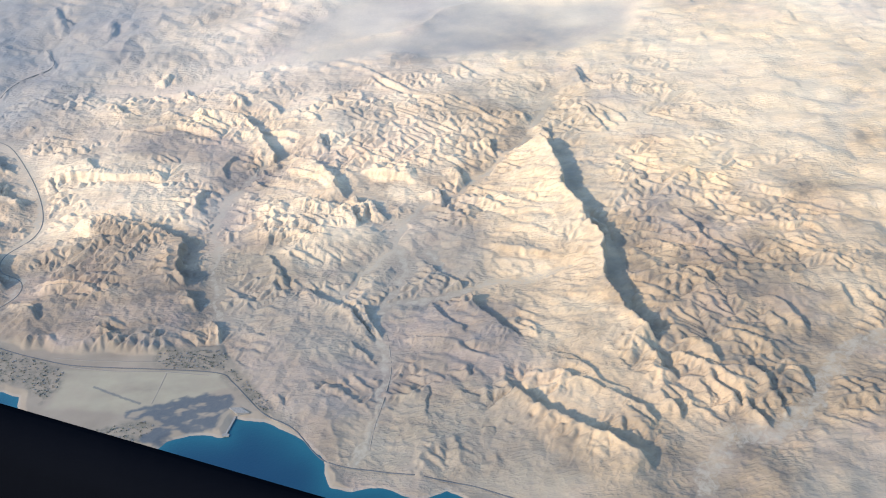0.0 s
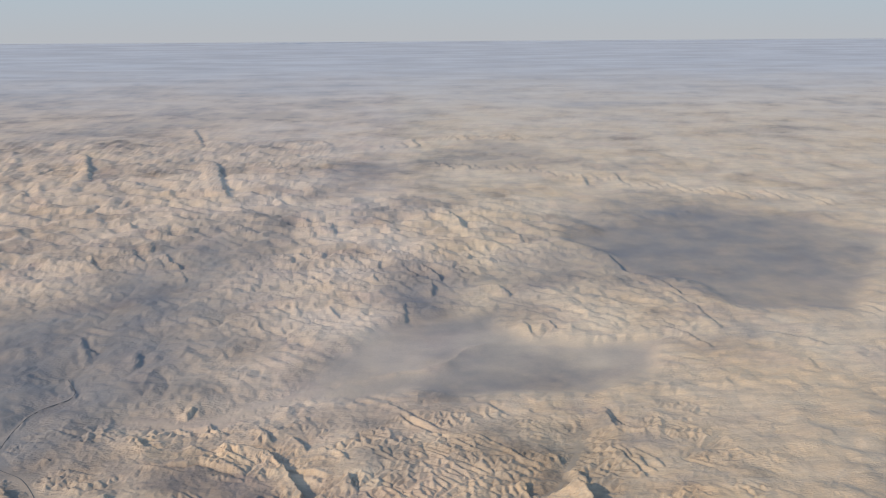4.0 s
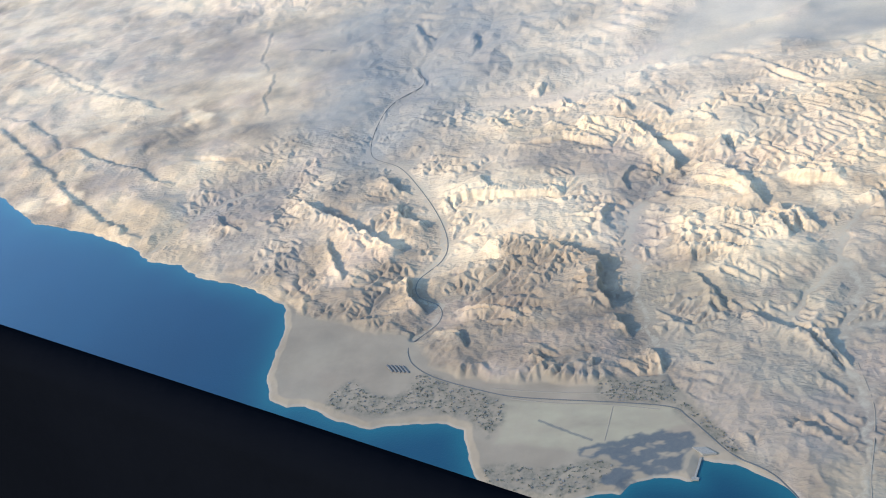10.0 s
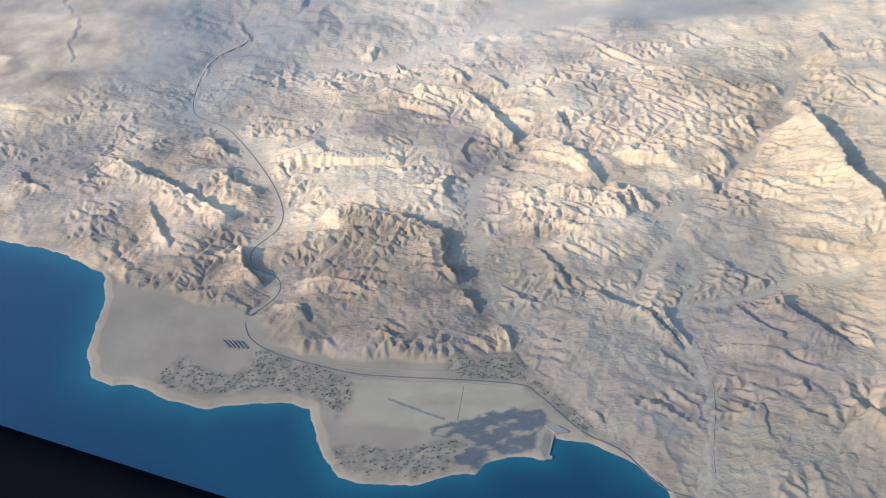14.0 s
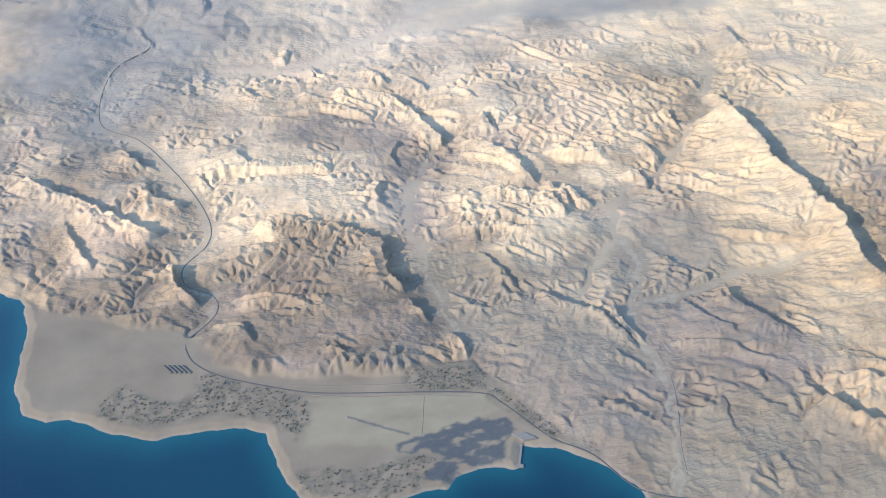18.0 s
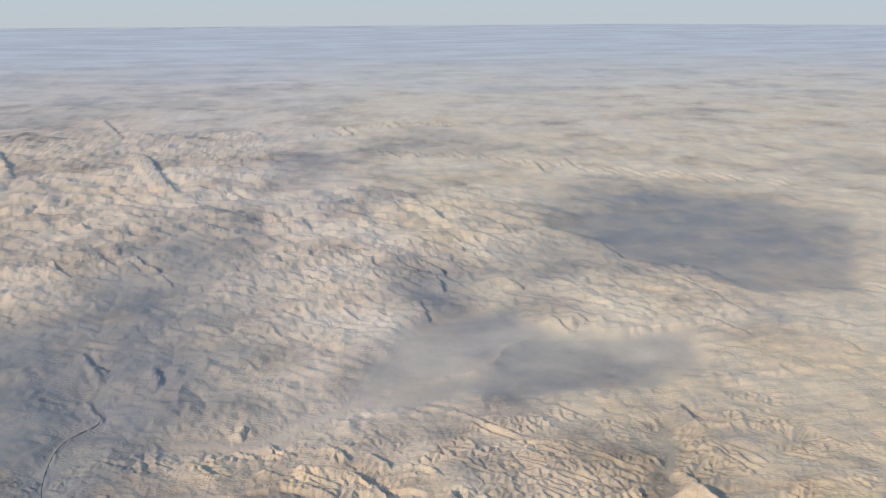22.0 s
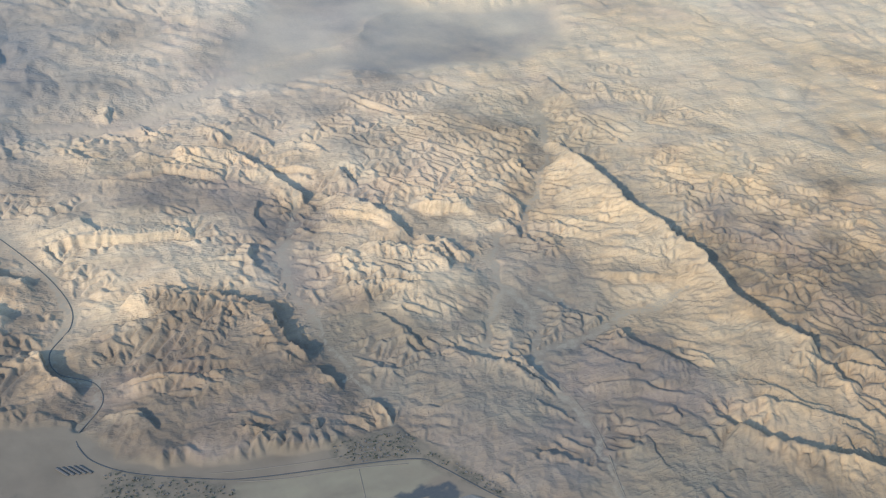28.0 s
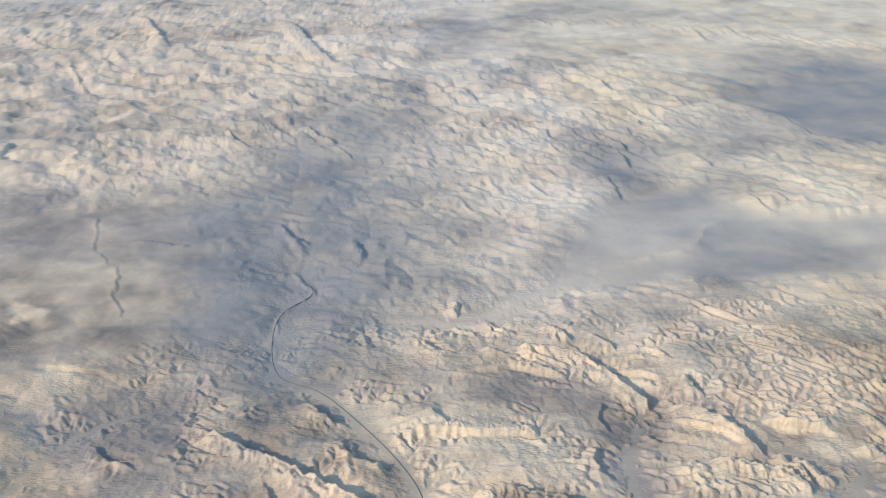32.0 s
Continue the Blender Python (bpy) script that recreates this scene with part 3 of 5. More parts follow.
# the far ranges
scarp(2.2, 22.0, [(-399.0, 625.1), (-454.2, 658.9), (-497.7, 689.7), (-563.5, 752.4)])
scarp(8, 40, [(-377.3, 1311.7), (-399.4, 1403.8), (-437.4, 1534.0)])
scarp(8, 40, [(-184.2, 1197.9), (-202.4, 1277.9), (-223.3, 1407.1), (-234.9, 1449.8)])
scarp(6, 16, [(-488.7, 1310.5), (-528.1, 1340.9), (-579.4, 1439.5)])
scarp(6, 14, [(-423.3, 1214.7), (-449.0, 1271.8)])
scarp(5, 12, [(-390.0, 1155.3), (-414.7, 1199.3)])
scarp(6, 14, [(-428.8, 1102.3), (-452.9, 1167.0), (-473.6, 1238.2)])
scarp(5, 12, [(-72.4, 988.7), (-79.0, 1027.9), (-86.8, 1079.8)])
scarp(5, 12, [(-54.3, 991.6), (-55.2, 1057.5)])
scarp(7, 14, [(82.1, 1009.8), (80.9, 1056.3), (67.5, 1096.2)])
scarp(5, 12, [(42.6, 833.4), (36.5, 861.0), (22.3, 879.9)])
scarp(4, 10, [(-258.4, 1038.6), (-276.6, 1074.7)])
scarp(3, 9, [(274.7, 738.5), (257.2, 759.2), (237.4, 778.0), (233.3, 810.5), (209.4, 849.3), (206.1, 906.5)])
scarp(3, 9, [(219.4, 652.0), (210.4, 682.2), (194.8, 703.4)])
scarp(2.5, 8, [(-209.8, 679.9), (-221.3, 691.5), (-230.6, 712.9)])
scarp(2.5, 8, [(-177.4, 647.0), (-181.5, 679.0)])
scarp(4, 10, [(134.8, 951.0), (133.3, 984.3)])
scarp(5, 10, [(262.5, 1234.6), (272.4, 1310.3)])
scarp(5, 10, [(313.8, 1251.3), (317.6, 1314.5)])
scarp(4, 10, [(85.4, 988.8), (87.2, 1040.6), (81.5, 1080.4)])
scarp(3.5, 10, [(94.9, 783.0), (90.3, 813.8), (65.5, 810.9)])
scarp(0.9, 4, [(-349.7, 797.5), (-358.3, 823.9), (-374.6, 867.4)])
scarp(0.9, 4, [(-330.3, 662.9), (-344.8, 687.0), (-348.3, 720.5), (-355.5, 747.3)])
scarp(1.0, 4, [(-313.5, 592.4), (-321.6, 618.3), (-323.3, 645.4), (-330.3, 662.9)])
scarp(2, 7, [(-283.9, 686.4), (-300.6, 693.7), (-326.6, 702.5)])
scarp(3, 9, [(-307.6, 1051.7), (-346.7, 1065.2), (-356.7, 1100.7)])
scarp(5, 12, [(-316.7, 1517.4), (-340.4, 1555.1), (-355.7, 1582.7)])
scarp(6, 14, [(-272.3, 1593.6), (-300.3, 1729.0), (-321.1, 1809.8)])
scarp(5, 12, [(-92.8, 1310.5), (-105.8, 1339.3), (-111.8, 1380.0)])
spur = random.Random(3)
for n in range(70):  # crests of the western and the middle range
    west = n < 40
    x, y, k = (spur.uniform(-480, -120), spur.uniform(900, 1480), spur.uniform(0.6, 1.3)) if west else (spur.uniform(-110, 130), spur.uniform(680, 1120), spur.uniform(0.4, 0.8))
    lean, long = spur.uniform(-0.2, 0.9), 26 * k
    scarp(round(4.2 * k, 1), round(13 * k, 1), [(x + long * lean, y - long), (x + spur.uniform(-3, 3), y), (x - long * lean * 0.6, y + long)])
for n in range(34):  # serrated cliffs of a far tableland
    x, k = 84 + 13.5 * n, spur.uniform(0.5, 1.2)
    y = np.interp(x, [84, 221, 318, 450, 540], [1410, 1349, 1243, 1165, 1124]) + spur.uniform(-14, 14)
    scarp(round(4.5 * k, 1), 10, [(x + 5, y - 26 * k), (x + 1, y), (x - 5 * k, y + 24 * k)])
for n in range(14):
    x, k = 10 + 18 * n + spur.uniform(-5, 5), spur.uniform(0.5, 1.2)
    y = np.interp(x, [5, 65, 145, 252], [1571, 1628, 1663, 1670]) + spur.uniform(-15, 15)
    scarp(round(5 * k, 1), 12, [(x + 5, y - 34 * k), (x, y), (x - 5 * k, y + 30 * k)])
wadi(1.5, 2.6, [(-17.4, 245.0), (-11.6, 265.6), (-6.7, 285.9), (-5.6, 302.9), (-8.6, 321.7), (-7.2, 333.1), (-3.2, 341.3), (5.4, 354.8), (4.3, 370.2), (1.1, 382.7), (5.8, 399.2), (18.2, 415.8), (35.2, 423.1), (54.3, 445.7), (75.3, 476.0), (84.6, 492.6), (97.5, 529.9)])
wadi(1.8, 2.4, [(-7.2, 333.1), (6.6, 336.8), (23.9, 336.6), (39.5, 345.4), (57.0, 345.2), (76.4, 350.3)])
wadi(1.3, 2.2, [(-72.4, 314.1), (-73.1, 331.8), (-78.9, 342.6), (-76.9, 356.7), (-81.7, 374.4), (-79.8, 388.4), (-84.0, 401.7), (-80.2, 428.9), (-68.5, 447.3), (-61.1, 473.3), (-70.5, 504.3)])
wadi(1.6, 1.6, [(-173.6, 335.6), (-175.5, 344.3), (-164.1, 359.1), (-165.4, 370.4), (-178.5, 379.7), (-180.2, 392.1), (-169.4, 405.7), (-168.5, 421.4), (-176.7, 446.7), (-191.8, 478.0), (-207.2, 503.5), (-227.0, 522.0), (-231.5, 556.3), (-227.1, 588.7), (-210.2, 613.8), (-221.2, 641.6)])
wadi(1.2, 1.5, [(-340.1, 425.4), (-329.2, 455.6), (-315.1, 481.8), (-298.2, 493.4), (-275.3, 497.7)])
wadi(4, 1.5, [(98.0, 221.5), (104.8, 236.3), (115.4, 245.6), (128.5, 242.5), (145.4, 254.5), (158.6, 271.6), (169.2, 283.7), (191.5, 291.7), (240.0, 310.0)])
wadi(1.0, 1.5, [(2.0, 375.0), (4.0, 389.0), (0.0, 402.0), (-3.0, 416.0), (-10.0, 426.0)])
wadi(1.0, 1.5, [(12.0, 334.0), (24.0, 345.0), (21.0, 362.0), (15.0, 373.0)])
wadi(1.0, 1.5, [(1.0, 373.0), (-7.0, 369.0), (-16.0, 356.0), (-22.0, 343.0)])
scarp(2.5, 12, [(148.5, 530.4), (137.5, 526.7), (124.7, 529.6), (121.1, 542.9), (120.4, 562.8)])
wadi(6, 1.2, [(-165.1, 574.4), (-122.0, 559.7), (-85.5, 591.6), (-50.5, 610.0)])

COAST_WEST = [(-4900.0, 2600.0), (-1500.0, 1150.0), (-800.0, 760.0), (-600.0, 640.0), (-530.0, 580.0), (-481.3, 534.1), (-432.7, 490.6), (-385.8, 472.2),
              (-346.4, 447.7), (-334.2, 434.8), (-313.0, 428.0), (-297.0, 414.0), (-279.1, 406.0), (-261.0, 397.2), (-243.5, 384.3)]
COAST_DELTA = [(-239.2, 379.0), (-235.4, 359.3), (-235.0, 333.0), (-229.1, 317.0), (-220.6, 312.4), (-212.4, 312.4), (-196.7, 302.6), (-182.1, 297.0),
               (-166.3, 298.3), (-152.4, 297.2), (-145.3, 292.7), (-138.4, 270.1), (-132.9, 261.1), (-123.9, 257.6), (-109.6, 255.8), (-96.7, 259.4)]
COAST_BAY = [(-88.6, 258.9), (-85.3, 263.2), (-77.6, 265.7), (-65.2, 262.9), (-61.8, 271.8), (-51.1, 269.6), (-39.9, 262.0), (-30.3, 250.2),
             (-28.4, 244.3), (-26.3, 235.3), (-18.9, 232.9), (-10.1, 233.3), (2.6, 226.7), (12.3, 229.6), (21.2, 223.7), (60.0, 205.0),
             (140.0, 178.0), (300.0, 160.0), (900.0, 120.0), (4900.0, 0.0)]
COAST = COAST_WEST + COAST_DELTA + COAST_BAY
LAND = COAST + [(4990.0, 4990.0), (-4990.0, 4990.0)]
PLAIN = [(-245, 386), (-232, 372), (-205, 362), (-188, 352), (-176, 350), (-160, 328), (-138, 317), (-96, 311), (-72, 312), (-62, 296), (-48, 271),
         (-32, 246), (-24, 240), (-20, 215), (-260, 215), (-260, 386)]
BLOCK = [(-88, 350), (-96, 388), (-118, 405), (-146, 412), (-162, 385), (-150, 372), (-118, 358)]
MARSH = [(-102.5, 279.0), (-89.6, 282.2), (-75.2, 285.4), (-65.2, 284.1), (-62.9, 278.5), (-67.5, 273.3), (-68.0, 266.9), (-81.6, 266.3),
         (-87.1, 260.5), (-95.4, 262.6), (-93.9, 265.5), (-87.1, 270.9), (-94.1, 276.1), (-101.5, 275.3)]
DITCH = [(-117.1, 294.4), (-110.8, 290.5), (-104.6, 286.7), (-98.0, 283.0)]
SALT = [(-130.4, 305.3), (-71.3, 296.1), (-66.6, 288.5), (-78.7, 284.9), (-104.1, 280.5), (-130.7, 284.1)]
# outlines of cloud shadows that are painted on the far ground
CLOUD_SHADE_EAST = [(305.7, 1115.0), (409.4, 1038.0), (422.6, 888.6), (327.2, 827.9), (219.2, 831.7), (226.7, 994.5)]
CLOUD_SHADE_MID = [(11.7, 873.6), (38.1, 834.9), (24.0, 750.6), (8.4, 781.0)]
CLOUD_SHADE_WEST = [(-287.2, 745.6), (-232.4, 780.0), (-192.8, 945.6), (-151.6, 1054.0), (-132.4, 980.7), (-169.5, 802.0), (-158.1, 619.6), (-201.6, 579.4), (-221.2, 534.5)]
PEAKS = [(-395, 1390, 2.5), (-205, 1300, 2), (-430, 1210, 4), (78, 1040, 3), (-270, 1050, 3.5), (-70, 1020, 3)]
VILLAGE_WEST = [(-202.3, 317.4), (-195.0, 324.2), (-185.6, 315.0), (-175.8, 311.6), (-169.4, 316.5), (-168.5, 324.4), (-164.4, 324.8), (-155.8, 319.5), (-144.7, 314.0),
                (-131.3, 305.3), (-130.7, 296.0), (-135.3, 287.7), (-144.5, 299.7), (-152.5, 300.8), (-160.6, 305.7), (-169.8, 303.3), (-180.4, 302.9), (-196.9, 307.1), (-202.8, 310.7)]
VILLAGE_NORTH = [(-95.2, 312.6), (-85.1, 312.1), (-72.9, 312.3), (-68.2, 307.7), (-68.8, 299.2), (-81.1, 301.0), (-92.8, 302.6), (-96.3, 307.9)]
VILLAGE_SOUTH = [(-135.4, 272.6), (-126.7, 273.1), (-115.7, 270.0), (-105.8, 271.9), (-94.5, 273.7), (-89.9, 269.8), (-96.9, 261.2), (-108.0, 258.0), (-122.3, 259.9), (-134.2, 266.1)]
VILLAGE_ROAD = [(-68.7, 300.1), (-64.5, 297.6), (-48.1, 275.8), (-50.1, 272.4), (-60.3, 284.4), (-68.8, 295.5)]
CRAG_WEST = [(-672.4, 1678.0), (-81.4, 1604.4), (-118.0, 1157.4), (-47.1, 1092.1), (-63.6, 983.1), (-204.8, 988.3), (-271.7, 910.8), (-315.9, 816.9), (-443.8, 838.2)]
CRAG_MID = [(-39.5, 1142.7), (129.1, 1138.7), (151.4, 944.8), (-15.0, 806.8), (-60.3, 620.4), (-115.3, 597.4), (-162.1, 710.8), (-110.0, 822.8)]
CRAG_EAST = [(184.6, 803.7), (272.5, 734.7), (248.0, 693.2), (179.8, 665.2), (91.2, 671.4), (105.3, 733.3)]
FLAT_MID = [(70.1, 680.9), (177.2, 660.2), (161.7, 621.9), (115.6, 598.5), (57.9, 601.1), (9.6, 606.3), (-19.9, 599.6), (-53.3, 602.1), (-37.3, 615.4), (-1.8, 617.0), (29.4, 638.0)]
FLAT_NORTH = [(-62.3, 612.5), (-29.8, 669.4), (6.2, 727.1), (73.0, 739.8), (85.9, 681.1), (45.2, 677.3), (10.6, 644.1), (-40.4, 617.3)]
FLAT_EAST = [(185.8, 974.5), (398.1, 1092.9), (459.5, 1051.9), (510.1, 961.6), (359.0, 739.7), (280.0, 747.5), (260.8, 813.6), (211.8, 848.8), (221.7, 903.6)]
FLAT_WEST = [(-420.5, 752.6), (-357.3, 753.0), (-294.2, 732.1), (-271.6, 579.2), (-308.7, 572.0), (-375.9, 588.7)]
SANDS = [(263.8, 728.4), (335.7, 729.2), (353.9, 658.1), (191.7, 450.1), (165.1, 468.1), (180.8, 559.1)]
# centres of sunlit ground that is painted brighter
LIT_PATCHES = [(-147, 455), (-120, 451), (-167, 463), (2, 437), (-37, 445), (-24, 389), (-36, 372), (-58, 413), (71, 425), (58, 407), (76, 401), (-152, 410), (-251, 464),
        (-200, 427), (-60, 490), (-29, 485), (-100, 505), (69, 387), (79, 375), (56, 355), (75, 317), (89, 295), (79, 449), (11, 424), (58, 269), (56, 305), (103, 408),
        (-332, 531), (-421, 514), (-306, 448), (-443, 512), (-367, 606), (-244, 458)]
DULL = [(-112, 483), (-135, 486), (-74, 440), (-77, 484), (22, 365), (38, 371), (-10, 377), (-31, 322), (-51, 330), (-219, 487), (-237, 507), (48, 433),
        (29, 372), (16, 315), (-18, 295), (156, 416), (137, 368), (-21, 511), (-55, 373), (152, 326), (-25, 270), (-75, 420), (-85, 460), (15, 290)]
# ground of one colour: pale cream, ochre slopes, dark gravel plateaus, olive silt, dark far tracts
CREAM = [[(116, 560), (190, 558), (272, 495), (217, 420), (170, 432), (149, 456), (129, 488)],
         [(-182, 486), (-152, 470), (-127, 458), (-95, 443), (-94, 414), (-112, 424), (-148, 442), (-176, 450)],
         [(-9, 448), (20, 432), (18, 418), (0, 413), (-13, 426)],
         [(-42, 414), (-16, 403), (-15, 381), (-35, 370), (-55, 379)],
         [(-473, 673), (-427, 654), (-389, 611), (-418, 608), (-449, 622)],
         [(-51, 621), (-11, 628), (34, 645), (4, 615), (-30, 602)],
         [(-10, 367), (-11, 337), (-21, 340), (-25, 356)],
         [(-91, 522), (-51, 490), (-61, 474), (-89, 502)]]
OCHRE = [[(75, 469), (87, 454), (85, 400), (89, 353), (87, 318), (93, 292), (88, 272), (75, 272), (65, 290), (51, 321), (44, 341), (36, 363), (48, 390), (48, 425)],
         [(-49, 453), (-34, 447), (-18, 425), (-36, 427), (-53, 436)],
         [(54, 288), (80, 266), (85, 239), (68, 249), (49, 269)],
         [(182, 369), (229, 373), (195, 300), (178, 325)],
         [(-359, 536), (-303, 525), (-298, 507), (-339, 513)],
         [(-151, 535), (-85, 511), (-84, 493), (-132, 512)],
         [(-391, 501), (-339, 494), (-294, 409), (-251, 396), (-245, 383), (-276, 399), (-348, 450), (-371, 458)],
         [(95, 283), (122, 267), (107, 251), (94, 264)]]
BADLANDS = [[(-88, 441), (-57, 453), (-55, 413), (-70, 383), (-67, 352), (-81, 363), (-87, 396)],
            [(66, 478), (28, 430), (8, 397), (22, 393), (44, 416), (71, 458)],
            [(115, 447), (193, 387), (129, 300), (109, 302), (104, 371)],
            [(-75, 384), (-50, 370), (-42, 345), (-64, 348), (-74, 361)],
            [(90, 312), (124, 301), (154, 283), (138, 253), (107, 254), (95, 283)],
            [(-29, 537), (38, 526), (66, 478), (25, 447), (-20, 470)],
            [(-58, 517), (7, 487), (13, 437), (-51, 467)]]
UMBER = [[(-557, 848), (-393, 805), (-338, 686), (-417, 672), (-490, 707)],
         [(-162, 517), (-79, 492), (-88, 441), (-114, 465), (-147, 482)],
         [(-59, 347), (-20, 329), (-11, 304), (-17, 270), (-70, 281), (-64, 318)],
         [(-5, 327), (30, 326), (41, 297), (16, 296), (-1, 306)],
         [(-284, 635), (-231, 616), (-194, 568), (-217, 509), (-247, 526), (-271, 582)],
         [(-84, 471), (-57, 453), (-73, 392), (-91, 397)],
         [(-340, 507), (-265, 497), (-229, 426), (-261, 402), (-294, 433)],
         [(-12, 324), (35, 307), (48, 288), (20, 292), (-4, 294)],
         [(122, 413), (142, 405), (144, 364), (122, 372)],
         [(-416, 552), (-365, 544), (-335, 494), (-363, 498), (-398, 515)],
         [(4, 402), (24, 397), (39, 375), (24, 339), (4, 344), (-3, 365)]]
OLIVE = [[(-14, 247), (2, 281), (33, 277), (41, 241), (51, 225), (18, 231)],
         [(89, 453), (120, 455), (112, 393), (99, 370), (95, 390)],
         [(-14, 394), (13, 400), (42, 368), (39, 346), (0, 338)],
         [(-76, 382), (-19, 349), (-15, 302), (-51, 314), (-72, 347)],
         [(81, 515), (113, 545), (120, 491), (115, 447), (92, 459)]]
# distant tracts painted dark as cloud shadow
FAR_SHADE = [[(-283, 740), (-196, 766), (-160, 699), (-172, 613), (-211, 587), (-280, 635)],
         [(35, 659), (99, 656), (126, 623), (107, 598), (67, 597), (19, 608)],
         [(119, 560), (132, 540), (153, 531), (133, 522), (117, 529)],
         [(10, 870), (49, 871), (26, 736), (10, 746), (3, 794)],
         [(236, 1013), (342, 1090), (454, 1044), (457, 905), (331, 727), (256, 742), (218, 822), (204, 878)],
         [(-219, 840), (-175, 818), (-168, 732), (-189, 715), (-215, 764)],
         [(-48, 1435), (27, 1386), (-23, 1217), (-89, 1168)],
         [(235, 704), (246, 689), (219, 651), (206, 660)],
         [(137, 920), (161, 896), (102, 720), (58, 705), (37, 721), (94, 776)]]
SEA_LEVEL = -1.0


def patches(x, y, centres, size):
    """Patches with ragged edges round the centres."""
    bx, by = x + 5 * fbm(x / 13, y / 13, 4, 210), y + 5 * fbm(x / 13, y / 13, 4, 215)
    best = np.zeros(x.shape)
    for cx, cy in centres:
        k = np.nonzero((np.abs(x - cx) < size * 3.5) & (np.abs(y - cy) < size * 3.5))[0]
        along, across = 0.8 * (bx[k] - cx) - 0.6 * (by[k] - cy), 0.6 * (bx[k] - cx) + 0.8 * (by[k] - cy)
        best[k] = np.maximum(best[k], 1 - smooth(0.5, 1.6, np.hypot(along / (size * 1.35), across / (size * 0.8))))
    return best


def tracts(x, y, outlines, soft):
    """Where the ground of these outlines lies, with ragged edges."""
    bx, by = x + soft * fbm(x / (3 * soft), y / (3 * soft), 4, 230, 0.6), y + soft * fbm(x / (3 * soft), y / (3 * soft), 4, 235, 0.6)
    best = np.zeros(x.shape)
    for q in outlines:
        k = near_box(x, y, q, 4 * soft)
        if len(k):
            best[k] = np.maximum(best[k], area(bx[k], by[k], q, soft))
    return best


def near_box(x, y, pts, margin):
    px, py = zip(*pts)
    return np.nonzero((x > min(px) - margin) & (x < max(px) + margin) & (y > min(py) - margin) & (y < max(py) + margin))[0]


def setting(x, y):
    """What the plan says of the places x, y: the shore, the plain, the wadis and the bent coordinates."""
    p = {}
    # bent coordinates, so that no crest or bank runs straight
    p["wx"] = x + 2.2 * fbm(x / 16, y / 16, 3, 40) + 0.45 * perlin(x / 3.1, y / 3.1, 44)
    p["wy"] = y + 2.2 * fbm(x / 16, y / 16, 3, 50) + 0.45 * perlin(x / 3.1, y / 3.1, 54)
    shore = np.abs(line_distance(x, y, COAST)[0])
    p["land"] = np.where(inside(x, y, LAND), shore, -shore) + 0.8 * fbm(x / 9, y / 9, 3, 60)
    p["flat"] = area(p["wx"], p["wy"], PLAIN, 3.5)
    p["far"] = smooth(520, 1000, y)
    fx, fy = x + 26 * fbm(x / 70, y / 70, 4, 46), y + 26 * fbm(x / 70, y / 70, 4, 56)
    p["crag"] = np.max([area(fx, fy, q, 110) for q in (CRAG_WEST, CRAG_MID, CRAG_EAST)], 0)
    p["level"] = np.max([area(0.6 * x + 0.4 * fx, 0.6 * y + 0.4 * fy, q, 20) for q in (FLAT_MID, FLAT_NORTH, FLAT_EAST)], 0)
    p["sand"] = area(fx, fy, SANDS, 25)
    p["mesa"] = area(fx, fy, FLAT_WEST, 45)
    bed, floor, away = np.zeros(x.shape), np.zeros(x.shape), np.full(x.shape, 200.0)
    for width, depth, pts in WADIS:
        k = near_box(x, y, pts, width + 190)
        d = np.abs(line_distance(p["wx"][k], p["wy"][k], pts)[0])
        d = d + (0.5 * width + 0.6) * fbm(x[k] / 6, y[k] / 6, 4, 61, 0.6) if width < 8 else d + 0.5 * width * fbm(x[k] / 60, y[k] / 60, 4, 62)
        away[k] = np.minimum(away[k], np.maximum(d - width, 0))
        if width < 8:
            bed[k] = np.maximum(bed[k], 1 - smooth(width * 0.7, width * 1.2, d))
            floor[k] = np.maximum(floor[k], 1 - smooth(width * 0.5, width * 1.1 + 0.9, d))
        else:
            floor[k] = np.maximum(floor[k], 0.8 * (1 - smooth(width * 0.2, width * 2.3, d)))
    p["bed"], p["floor"], p["away"] = bed, floor, np.minimum(away, np.maximum(p["land"], 0))
    return p


